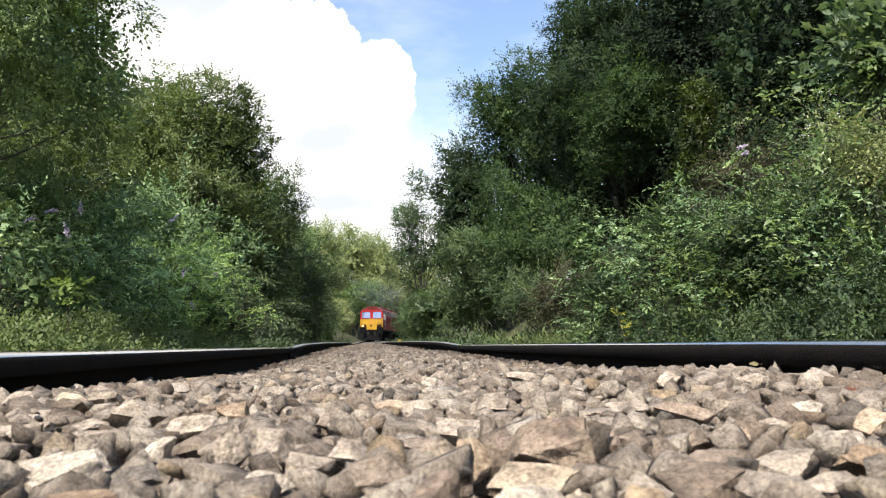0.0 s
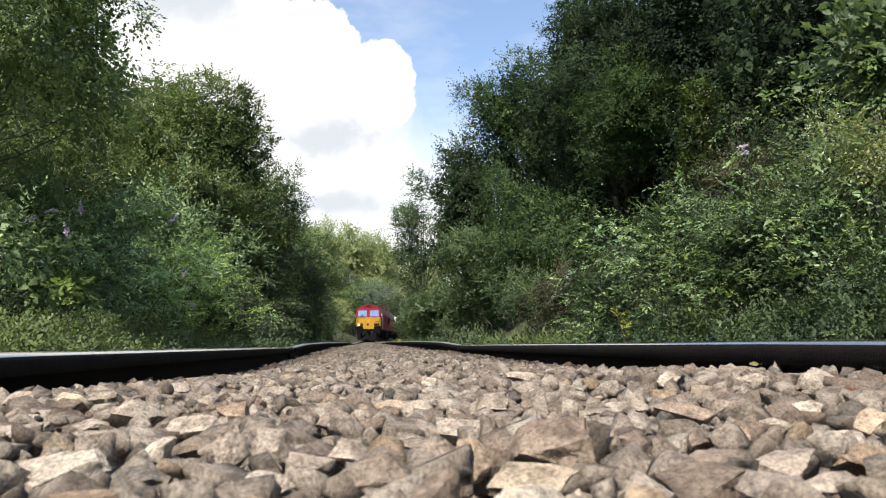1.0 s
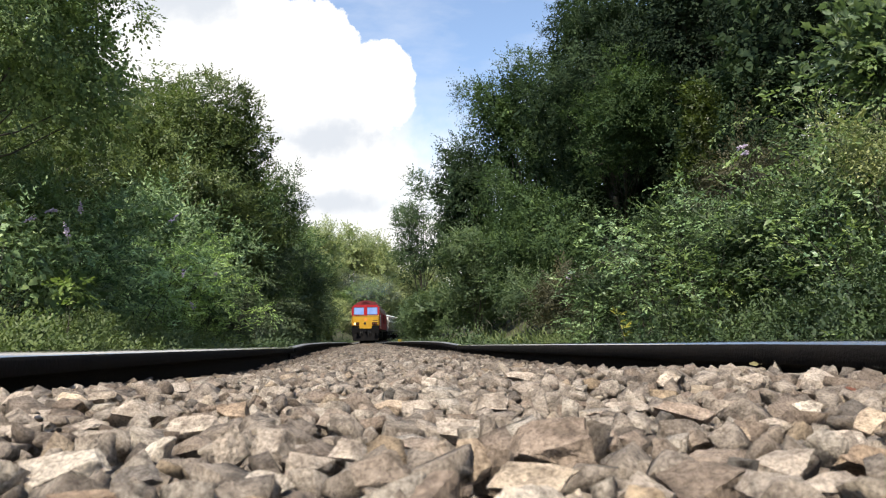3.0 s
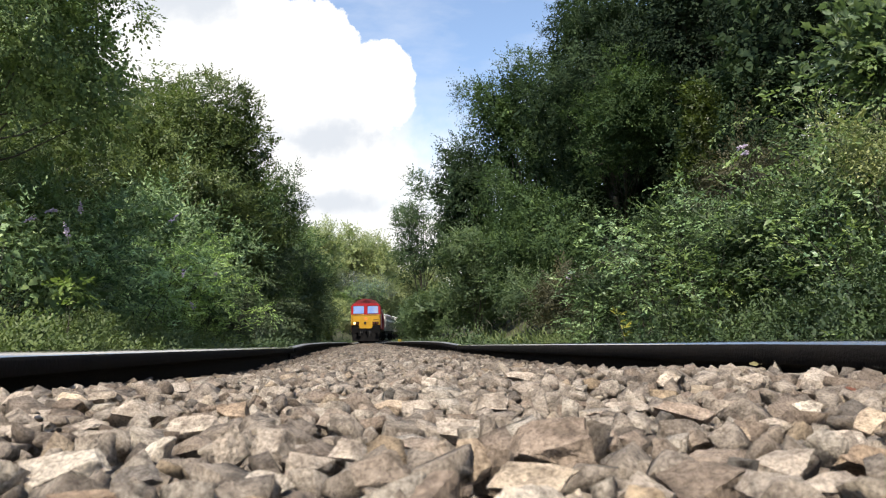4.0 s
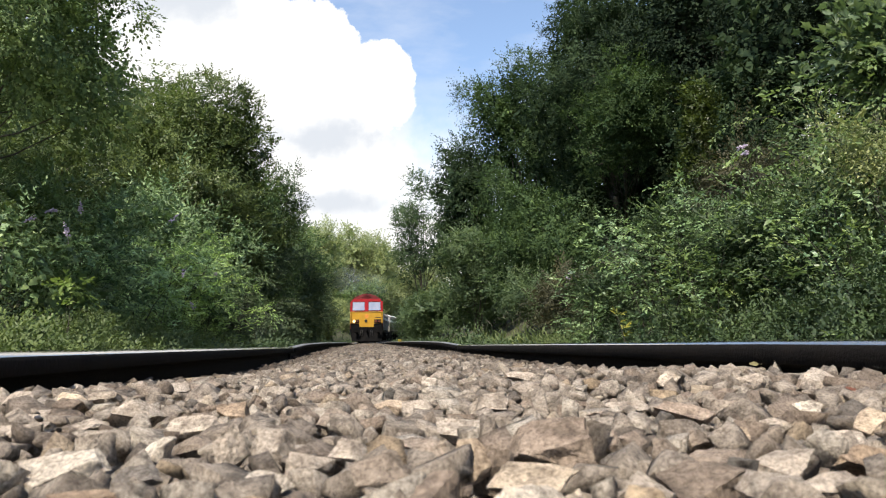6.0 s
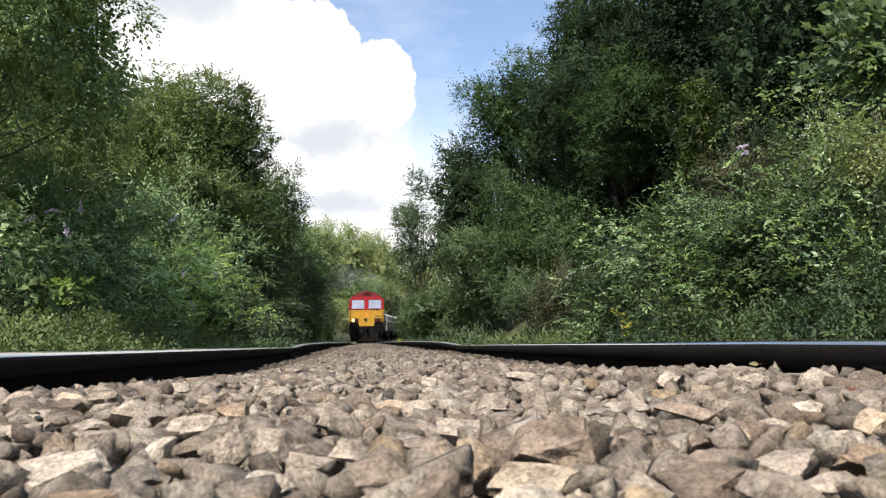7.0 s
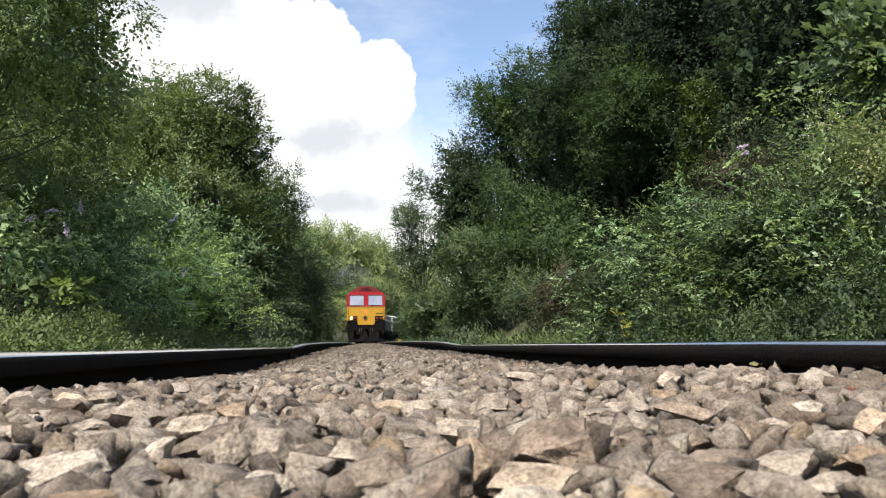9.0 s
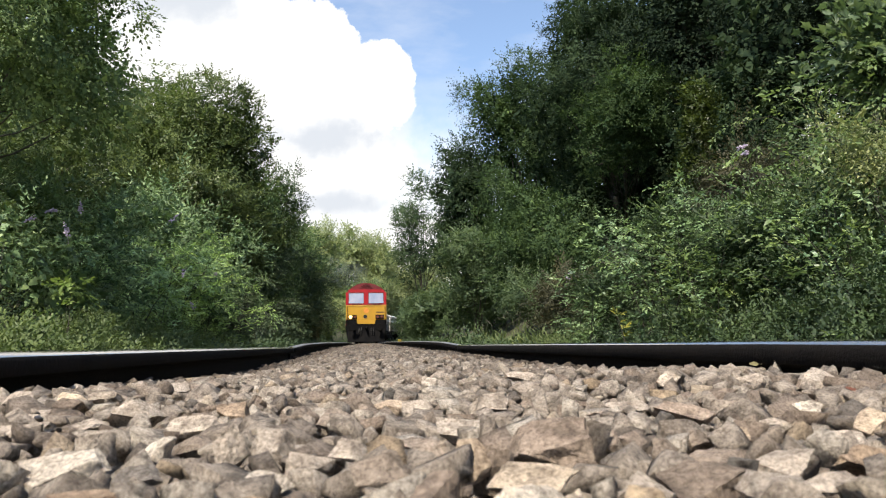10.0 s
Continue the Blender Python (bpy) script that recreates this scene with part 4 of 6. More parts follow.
    rows = [((5.0, 18), (1.1, 1.7, 0.75), 0.75, LEAF_BROWN, "bramble thicket with reddish-brown stems and leaves", 1500, 0),
            ((4.95, 22), (1.35, 2.0, 0.95), 1.0, LEAF_HEDGE, "low green thicket behind the brambles", 1500, 4),
            ((4.28, 13.2), (0.55, 0.9, 0.65), 0.6, LEAF_MID, "leafy hazel hedge bush in half shade", 1000, 10),
            ((4.78, 11.5), (0.58, 0.8, 1.05), 1.0, LEAF_RIGHT, "leafy hazel hedge bush with bright arching shoots", 1500, 26),
            ((4.98, 10.0), (0.62, 0.8, 0.85), 0.8, LEAF_BRIGHT, "leafy hazel hedge bush with bright upper leaves", 1300, 16),
            ((5.15, 8.8), (0.5, 0.7, 0.8), 0.75, LEAF_RIGHT, "leafy hazel hedge bush beside the rail", 1150, 14),
            ((5.2, 7.5), (0.6, 0.7, 0.85), 0.75, LEAF_BRIGHT, "leafy hazel hedge bush beside the rail", 1150, 14),
            ((5.1, 6.4), (0.65, 0.7, 0.7), 0.5, LEAF_RIGHT, "leafy hazel hedge bush beside the rail", 900, 8),
            ((5.25, 7.3), (0.26, 0.4, 0.4), 1.65, LEAF_PALE, "pale climbing clematis spilling over the hedge", 420, 4),
            ((5.9, 10.6), (0.8, 0.9, 0.85), 1.15, LEAF_RIGHT, "tall hazel bush behind the hedge", 1300, 16),
            ((6.3, 8.9), (0.85, 0.9, 1.25), 1.5, LEAF_BRIGHT, "tall hazel bush behind the hedge", 1300, 16),
            ((6.6, 13.0), (0.66, 0.8, 0.5), 2.6, LEAF_BROWN, "tall dull shrub with mauve flowers behind the hedge", 800, 16)]
    for k, ((x, y), r, z, m, text, count, shoots) in enumerate(rows):
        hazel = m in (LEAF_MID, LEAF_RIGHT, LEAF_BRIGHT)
        # Hazel crowns get shade-coloured inner leaves, so the brighter shoots stand out.
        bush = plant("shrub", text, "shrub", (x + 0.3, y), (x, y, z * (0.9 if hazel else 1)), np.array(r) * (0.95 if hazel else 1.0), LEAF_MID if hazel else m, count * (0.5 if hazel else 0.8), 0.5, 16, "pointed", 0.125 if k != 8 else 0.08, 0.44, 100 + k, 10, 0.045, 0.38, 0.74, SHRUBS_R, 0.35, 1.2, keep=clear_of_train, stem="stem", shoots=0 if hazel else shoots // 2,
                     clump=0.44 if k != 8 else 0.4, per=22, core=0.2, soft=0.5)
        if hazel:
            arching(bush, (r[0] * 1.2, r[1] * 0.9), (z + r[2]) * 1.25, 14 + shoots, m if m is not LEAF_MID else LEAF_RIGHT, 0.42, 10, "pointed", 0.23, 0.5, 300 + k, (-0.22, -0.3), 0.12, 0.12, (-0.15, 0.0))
        elif m is LEAF_BROWN:
            arching(bush, (r[0] * 1.2, r[1] * 0.9), (z + r[2]) if k == 0 else 3.1, 18, m if k == 0 else LEAF_MID, 0.36, 9, "pointed", 0.24, 0.42, 300 + k, (-0.2, -0.3), 0.12, 0.3)
    bough = plant("tree", "sycamore bough with large lobed leaves over the hedge", "tree", (8.2, 8.8), (6.35, 8.3, 3.1), (0.62, 0.6, 0.55), LEAF_SYCAMORE, 420, 0.5, 6, "lobed", 0.29, 0.9, 110, 11, 0.07, 0.42, 0.8,
          TREES_R, 0.4, 1.2, core=0.2, coarse=0.8, clump=0.7, per=10, soft=0.3)
    SWAYING.append((bough.children[-1], 0.35, 1.9, 2.0))
    plant("tree", "old trunk wrapped in yellow-green ivy", "tree", (9.5, 20), (9.15, 20, 5.2), (0.36, 0.4, 2.2), LEAF_TRUNK_IVY, 1500, 0.28, 9, "small", 0.26, 0.75, 111, 9, 0.16, 0.45, 0.7, TREES_R, 0.4)


def thicket(name, label, x0, x1, y0, y1, height, number, mat, size, seed, leaves=8, kind="small", length=0.24, width=0.5):
    """Low growth over a strip of ground: one object that nobody could count."""
    rng = np.random.default_rng(seed)
    y = y0 + (y1 - y0) * rng.random(number) ** 1.4
    x = x0 + (x1 - x0) * rng.random(number)
    lump = np.array([noise.noise((a * 0.9, b * 0.9, seed)) for a, b in zip(x, y)])
    h = height * (0.75 + 0.55 * lump) * np.sin(np.clip((x - x0) / (x1 - x0), 0.04, 0.96) * math.pi) ** 0.4
    at = np.stack([x, y, ground_z(x, y) + h * (1 - 0.6 * rng.random(number) ** 2)], 1)
    way = rng.normal(0, 0.55, (number, 3)) + np.array([0, 0, 0.6])
    ok = clear_of_train(at)
    out = unit(rng.normal(0, 0.5, (number, 3)) + np.array([0, -0.35, 0.9]))
    v, f, nm = sprays(rng, at[ok], way[ok], size * rng.uniform(0.6, 1.3, int(ok.sum())), leaves, kind, length, width, droop=0.4, out=out[ok])
    return tagged(new(name, quick_mesh(name, v, f, mat, nm)), label, "undergrowth", kind="stuff")


def woodland(name, label, rows, mat, number, size, seed):
    """Far-off crowns that close the woods behind the single trees."""
    rng = np.random.default_rng(seed)
    lobes = np.concatenate([crown_lobes(rng, (x, y, float(ground_z(x, y)) + h * 0.5), (r, r, h * 0.55), 12) for x, y, r, h in rows])
    at, way, out = lobe_points(rng, lobes, number, 1.2)
    ok = clear_of_train(at)
    v, f, nm = sprays(rng, at[ok], way[ok], size * rng.uniform(0.6, 1.3, int(ok.sum())), 9, "small", 0.26, 0.7, out=out[ok])
    return tagged(new(name, quick_mesh(name, v, f, mat, nm)), label, "woods", kind="stuff")


west_side()
bend()
east_side()
thicket("weeds", "sunlit nettles and brambles along the western ballast edge", -4.7, -2.95, 7, 42, 0.72, 6200, LEAF_WEED, 0.27, 201, 8, "small", 0.24)
thicket("weeds", "tall yellow-green nettles below the western shrubs", -4.6, -3.4, 8.8, 18, 0.86, 4200, LEAF_WEED, 0.22, 209, 8, "small", 0.26)
thicket("weeds", "low green weeds along the eastern ballast edge", 3.3, 4.4, 13, 60, 0.6, 2800, LEAF_WEED, 0.26, 202, 8, "small", 0.18)
thicket("weeds", "low grassy weeds close beside the western rail", -3.6, -1.7, 16, 110, 0.30, 2200, LEAF_MID, 0.4, 206, 6)
thicket("weeds", "low grassy weeds close beside the eastern rail", 1.9, 3.8, 16, 75, 0.26, 2200, LEAF_MID, 0.4, 207, 6)
# Shade below the hedge comes from the leaf colour.
thicket("weeds", "brambles below the eastern hedge with shade in the colour", 3.7, 5.2, 5.5, 16, 0.95, 3000, LEAF_MID, 0.28, 208, 8, "small", 0.18)
thicket("grass", "dry grass tufts beside the ballast", 3.1, 4.2, 15, 30, 0.36, 90, GRASS, 0.45, 203, 7, "blade", 0.8, 0.04)
# Undergrowth carries the banks' shade in its leaf colour.
thicket("undergrowth", "undergrowth on the western bank with shade in its leaf colour", -14, -5, 8, 60, 1.6, 7500, LEAF_DARK, 0.45, 204, 6)
thicket("undergrowth", "undergrowth on the eastern bank with shade in its leaf colour", 7.5, 24, 10, 62, 1.6, 4200, LEAF_DARK, 0.7, 205, 6)
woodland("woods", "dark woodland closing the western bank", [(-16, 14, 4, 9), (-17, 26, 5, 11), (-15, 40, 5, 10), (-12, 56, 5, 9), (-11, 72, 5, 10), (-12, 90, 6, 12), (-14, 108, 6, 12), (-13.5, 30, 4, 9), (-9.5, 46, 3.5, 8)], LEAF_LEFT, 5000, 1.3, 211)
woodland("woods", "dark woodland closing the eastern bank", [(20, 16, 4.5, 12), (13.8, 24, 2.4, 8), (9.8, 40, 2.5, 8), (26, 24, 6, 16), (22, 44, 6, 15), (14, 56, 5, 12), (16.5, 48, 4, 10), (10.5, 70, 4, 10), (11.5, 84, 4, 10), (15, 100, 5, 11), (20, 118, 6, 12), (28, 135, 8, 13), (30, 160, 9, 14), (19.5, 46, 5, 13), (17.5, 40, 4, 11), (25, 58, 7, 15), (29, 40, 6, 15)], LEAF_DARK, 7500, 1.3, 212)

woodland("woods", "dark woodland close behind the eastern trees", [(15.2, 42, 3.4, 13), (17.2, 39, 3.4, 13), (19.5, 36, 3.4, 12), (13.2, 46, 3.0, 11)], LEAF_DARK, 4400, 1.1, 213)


def mauve_heads():
    """Flower spikes, each on its own short stalk, placed by the camera's view before the buddleias."""
    spots = [(-5.57, 13.4, 2.15), (-5.22, 13.4, 2.29), (-4.75, 13.2, 2.22), (-4.2, 11.2, 1.56), (-4.1, 16.8, 2.7), (-4.2, 16.8, 2.62), (-3.5, 18.2, 1.61), (-3.92, 18.0, 0.82), (-3.75, 16.2, 1.5),
             (3.9, 14.6, 1.18), (6.2, 12.0, 3.12), (6.35, 12.0, 3.06)]
    rng = np.random.default_rng(5)
    for x, y, z in spots:
        bm = bmesh.new()
        lean = Vector((rng.normal(0, 0.5), -0.5, rng.normal(0.2, 0.4))).normalized()
        for k in range(26):
            s = k / 26
            r = 0.04 * (1 - 0.75 * s)
            p = lean * (0.2 * s) + Vector(rng.normal(0, 1, 3)).normalized() * r
            bmesh.ops.create_icosphere(bm, subdivisions=1, radius=0.016 * (1.2 - 0.5 * s), matrix=Matrix.Translation(p))
        tube(bm, [-lean * 0.08 - Vector((0, 0, 0.06)), lean * 0.0], [0.004, 0.003], 4)
        ob = part("flower_spike", bm, FLOWER)
        ob.location = (x, y, z)
        tagged(ob, "mauve buddleia flower spike placed to show before a shrub", "flower", "buddleia flowers")


mauve_heads()
plant("sapling", "bright lime-green ash sapling among the weeds", "sapling", (-3.56, 9.6), (-3.54, 9.6, 0.5), (0.1, 0.1, 0.3), LEAF_SAPLING, 40, 0.2, 9, "pointed", 0.34, 0.42, 151, 5, 0.012, 0.4, 0.8, level=1.6, core=0.0, clump=0.4, per=6,
      stem="stem")


def lone_shoot(label, x, y, height, mat, stems, lean, lateral, length, width, seed, bare=0.35):
    """One or a few bare-footed shoots that stand clear of the bushes."""
    thing = tagged(new("sapling"), label, "sapling", "lone shoots")
    thing.location = (x, y, float(ground_z(x, y)) - 0.02)
    arching(thing, (0.05, 0.05), height, stems, mat, lateral, 7, "pointed", length, width, seed, lean, 0.09, bare)


lone_shoot("pale green bramble shoot leaning over the low thicket", 4.75, 14.6, 2.75, LEAF_SAPLING, 2, (-0.22, -0.1), 0.2, 0.4, 0.5, 501, 0.6)
lone_shoot("reddish-tipped shoot standing above the flowering shrub", 6.5, 12.2, 3.75, LEAF_BROWN, 2, (0.05, -0.05), 0.22, 0.4, 0.4, 502, 0.6)
lone_shoot("long pale hazel shoot reaching over the hollow", 4.6, 11.3, 2.55, LEAF_RIGHT, 3, (-0.42, -0.1), 0.3, 0.3, 0.5, 503, 0.5)
lone_shoot("yellowing dock leaves at the foot of the hedge", 2.98, 8.5, 0.72, LEAF_YELLOW, 1, (0.05, -0.1), 0.13, 0.7, 0.3, 504, 0.5)


# ---- train ----
def bogie(thing, y, axles, wheel, wide=2.3):
    """A bogie frame with springs and axle boxes, fixed to its vehicle; returns the axles' places."""
    bm = bmesh.new()
    length = axles[-1] - axles[0] + 1.4
    for s in (-1, 1):
        box(bm, (0.14, length, 0.3), (s * wide / 2, y, wheel + 0.12), 0.03)
        for a in axles:
            box(bm, (0.2, 0.34, 0.34), (s * (wide / 2 + 0.06), y + a, wheel), 0.03)
            for d in (-0.32, 0.32):
                drum(bm, 0.09, 0.32, (s * (wide / 2 + 0.03), y + a + d, wheel + 0.02), "Z", 10)
    box(bm, (wide, 0.5, 0.24), (0, y, wheel + 0.12), 0.03)
    part("bogie_frame", bm, BLACK, thing)
    return [y + a for a in axles]


WHEELS = []


def wheelset(thing, y, radius):
    bm = bmesh.new()
    drum(bm, 0.08, 1.5, (0, 0, 0), "X", 12)
    for s in (-1, 1):
        drum(bm, radius, 0.125, (s * 0.75, 0, 0), "X", 28, bevel=0.012)
        drum(bm, radius + 0.028, 0.03, (s * 0.675, 0, 0), "X", 28)
        drum(bm, radius * 0.45, 0.15, (s * 0.76, 0, 0), "X", 16)
        for k in range(3):
            t = k * math.tau / 3
            drum(bm, 0.05, 0.16, (s * 0.76, math.cos(t) * radius * 0.65, math.sin(t) * radius * 0.65), "X", 8)
    ob = part("wheelset", bm, RUST, thing)
    ob.location = (0, y, radius)
    WHEELS.append((ob, y, radius))


def body_outline(inset=0.0, drop=0.0):
    right = [(1.325, 1.15), (1.325, 2.92), (1.29, 3.18), (1.19, 3.45), (0.97, 3.67), (0.64, 3.85), (0.32, 3.95), (0.0, 3.98)]
    right = [(max(x - inset, 0), z - drop) for x, z in right]
    return right + [(-x, z) for x, z in reversed(right[:-1])]


def locomotive():
    """A diesel locomotive; y = 0 is its front face, y grows towards its tail."""
    thing = tagged(new("locomotive"), "red diesel locomotive with yellow front and lit headlamp on the track", "locomotive")
    L = 21.0
    # body behind the cab front
    bm = bmesh.new()
    prism(bm, [(1.325, 1.15), (1.325, 2.92), (-1.325, 2.92), (-1.325, 1.15)], 0.2, L)
    part("body", bm, RED, thing)
    bm = bmesh.new()
    arch = [(x, z) for x, z in body_outline() if z > 2.9]
    prism(bm, arch, 0.26, L)
    for s in (-1, 1):
        box(bm, (0.12, L - 0.6, 0.05), (s * 1.17, L / 2, 3.5), 0.01)
    for k in range(5):
        box(bm, (1.5, 1.8, 0.14), (0, 5.5 + k * 3.0, 3.98), 0.03)
    part("roof", bm, DULL_RED, thing, "sooty dark red roof")
    # upper cab front with the two window openings
    bm = bmesh.new()
    out = [(x, z) for x, z in body_outline() if z >= 2.9]
    low, high, inner, outer = 2.60, 3.34, 0.13, 1.16
    for x0, x1, z0, z1 in ((-inner, inner, low, high), (-1.325, -outer, low, high), (outer, 1.325, low, high), (-1.325, 1.325, 2.52, low)):
        box(bm, (x1 - x0, 0.2, z1 - z0), ((x0 + x1) / 2, 0.10, (z0 + z1) / 2), 0.006)
    brow = [(1.235, high), (1.19, 3.42), (1.08, 3.52), (-1.08, 3.52), (-1.19, 3.42), (-1.235, high)]
    prism(bm, brow, 0.0, 0.2)
    front = part("cab_front", bm, RED, thing, "bright red cab front round the windscreens")
    bm = bmesh.new()
    prism(bm, [(1.1, 3.524), (0.97, 3.64), (0.64, 3.82), (0.32, 3.92), (0.0, 3.95), (-0.32, 3.92), (-0.64, 3.82), (-0.97, 3.64), (-1.1, 3.524)], 0.06, 0.258)
    for k in range(5):
        box(bm, (0.9 - 0.12 * k, 0.03, 0.02), (0, 0.05, 3.64 + 0.055 * k))
    part("roof_dome", bm, DULL_RED, thing, "dark red cab roof dome")
    for s in (-1, 1):
        bm = bmesh.new()
        for x, z, w, h in ((0.65, high - 0.02, 1.04, 0.04), (0.65, low + 0.02, 1.04, 0.04), (0.15, 2.97, 0.04, 0.74), (1.14, 2.97, 0.04, 0.74)):
            box(bm, (w, 0.05, h), (s * x, 0.02, z), 0.008)
        part("window_seal", bm, DULL_RED, front)
        bm = bmesh.new()
        box(bm, (0.98, 0.02, 0.72), (s * 0.65, 0.035, 2.97), 0.004, Matrix.Rotation(radians(-8), 4, "X"))
        screen = part("windscreen", bm, GLASS, thing, "mirror-like windscreen with pale sky tint in its colour")
        bm = bmesh.new()
        box(bm, (0.6, 0.02, 0.02), (s * 0.6, -0.012, 2.56), 0.003, Matrix.Rotation(radians(s * 4), 4, "Y"))
        box(bm, (0.05, 0.05, 0.05), (s * 0.9, -0.012, 2.52), 0.01)
        part("wiper", bm, RUBBER, screen)
    # yellow lower front
    bm = bmesh.new()
    box(bm, (2.65, 0.2, 0.96), (0, 0.098, 2.036), 0.03)
    prism(bm, [(0.62, 1.57), (0.56, 1.27), (-0.56, 1.27), (-0.62, 1.57)], 0.002, 0.198)
    box(bm, (2.5, 0.05, 0.05), (0, -0.005, 2.47), 0.012)
    box(bm, (0.62, 0.03, 0.5), (-0.02, -0.006, 2.02), 0.012)
    panel = part("front_panel", bm, YELLOW, thing, "yellow front panel with rubbed paint")
    bm = bmesh.new()
    drum(bm, 0.12, 0.04, (-0.06, -0.03, 1.76), "Y", 16, bevel=0.008)
    part("front_socket", bm, RUBBER, panel)
    bm = bmesh.new()
    drum(bm, 0.17, 0.014, (0.0, -0.026, 2.14), "Y", 20)
    part("emblem", bm, surface("worn orange emblem", (0.62, 0.22, 0.04), (0.7, 0.3, 0.06), 0.5), panel, "worn orange plate")
    for s in (-1, 1):
        bm = bmesh.new()
        box(bm, (0.56, 0.18, 0.29), (s * 0.88, 0.065, 1.73), 0.03)
        cluster = part("lamp_housing", bm, BLACK, thing, "black headlamp housing")
        for k, dx in enumerate((-0.14, 0.14)):
            lit = s == -1 and k == 0
            bm = bmesh.new()
            drum(bm, 0.115 if lit else 0.09, 0.05, (s * 0.88 + dx, -0.035, 1.73), "Y", 20, bevel=0.012)
            part("lamp_lens", bm, LAMP_ON if lit else LAMP_OFF, cluster, "lit warm white headlamp" if lit else "dark red marker lamp")
        bm = bmesh.new()
        box(bm, (0.5, 0.012, 0.06), (s * 0.92, -0.006, 2.03))
        part("number_bar", bm, RUBBER, panel) if s == 1 else bm.free()
        bm = bmesh.new()
        drum(bm, 0.09, 0.5, (s * 0.87, -0.2, 1.06), "Y", 14)
        buffer = part("buffer", bm, BLACK, thing, "greasy black buffer")
        bm = bmesh.new()
        drum(bm, 0.23, 0.05, (s * 0.87, -0.46, 1.06), "Y", 24, bevel=0.015)
        part("buffer_head", bm, BLACK, buffer)
        bm = bmesh.new()
        tube(bm, [Vector((s * 1.22, -0.03, 1.3)), Vector((s * 1.22, -0.08, 1.5)), Vector((s * 1.22, -0.08, 2.3)), Vector((s * 1.22, -0.02, 2.42))], [0.014] * 4, 6)
        part("handrail", bm, BLACK, thing)
    bm = bmesh.new()
    box(bm, (2.62, 0.24, 0.78), (0, 0.145, 1.165), 0.03)
    part("buffer_beam", bm, BLACK, thing)
    bm = bmesh.new()
    box(bm, (2.42, 0.08, 0.72), (0, -0.02, 0.45), 0.02, Matrix.Rotation(radians(-14), 4, "X"))
    for s in (-1, 1):
        box(bm, (0.35, 0.1, 0.3), (s * 1.1, 0.15, 0.62), 0.02)
    part("snow_plough", bm, BLACK, thing)
    bm = bmesh.new()
    box(bm, (0.16, 0.36, 0.12), (0, -0.14, 1.04), 0.02)
    tube(bm, [Vector((0, -0.34, 1.1)), Vector((0, -0.40, 0.98)), Vector((0, -0.3, 0.88))], [0.04, 0.045, 0.03], 8)
    part("coupling_hook", bm, BLACK, thing)
    for x in (-0.45, -0.32, 0.32, 0.45):
        bm = bmesh.new()
        tube(bm, [Vector((x, -0.03, 1.02)), Vector((x * 1.05, -0.16, 0.8)), Vector((x * 1.1, -0.1, 0.55))], [0.025, 0.025, 0.025], 6)
        part("brake_hose", bm, RUBBER, thing)
    # flanks
    for s in (-1, 1):
        for y in (2.2, L - 2.2):
            bm = bmesh.new()
            box(bm, (0.03, 0.62, 1.8), (s * 1.325, y, 2.1), 0.01)
            door = part("cab_door", bm, RED, thing)
            bm = bmesh.new()
            box(bm, (0.04, 0.4, 0.5), (s * 1.325, y, 2.65), 0.01)
            part("door_window", bm, GLASS, door)
        bm = bmesh.new()
        box(bm, (0.02, 0.7, 0.6), (s * 1.327, 1.2, 2.75), 0.008)
        part("side_window", bm, GLASS, thing)
        for k in range(6):
            bm = bmesh.new()
            y = 5.0 + k * 2.2
            box(bm, (0.03, 1.8, 0.9), (s * 1.325, y, 2.35), 0.01)
            for j in range(7):
                box(bm, (0.03, 1.66, 0.05), (s * 1.345, y, 2.0 + j * 0.115), 0, Matrix.Rotation(radians(s * 30), 4, "Y"))
            part("grille", bm, BLACK if k == 3 else RED, thing)
        bm = bmesh.new()
        box(bm, (0.05, L - 0.5, 0.22), (s * 1.31, L / 2, 1.1), 0.01)
        part("solebar", bm, BLACK, thing)
        bm = bmesh.new()
        tube(bm, [Vector((s * 1.36, 1.8, 1.3)), Vector((s * 1.36, 1.8, 2.6))], [0.018, 0.018], 6)
        part("side_handrail", bm, WAGON_WHITE, thing)
        bm = bmesh.new()
        tube(bm, [Vector((s * 1.36, 2.6, 1.3)), Vector((s * 1.36, 2.6, 2.6))], [0.018, 0.018], 6)
        part("side_handrail", bm, WAGON_WHITE, thing)
    bm = bmesh.new()
    box(bm, (2.4, 4.6, 0.75), (0, L / 2, 0.72), 0.08)
    part("fuel_tank", bm, BLACK, thing)
    bm = bmesh.new()
    box(bm, (0.8, 0.5, 0.18), (0, 11.0, 4.08), 0.04)
    part("exhaust", bm, BLACK, thing)
    for y in (4.2, L - 4.2):
        for a in bogie(thing, y, (-1.9, 0, 1.9), 0.53):
            wheelset(thing, a, 0.53)
    return thing


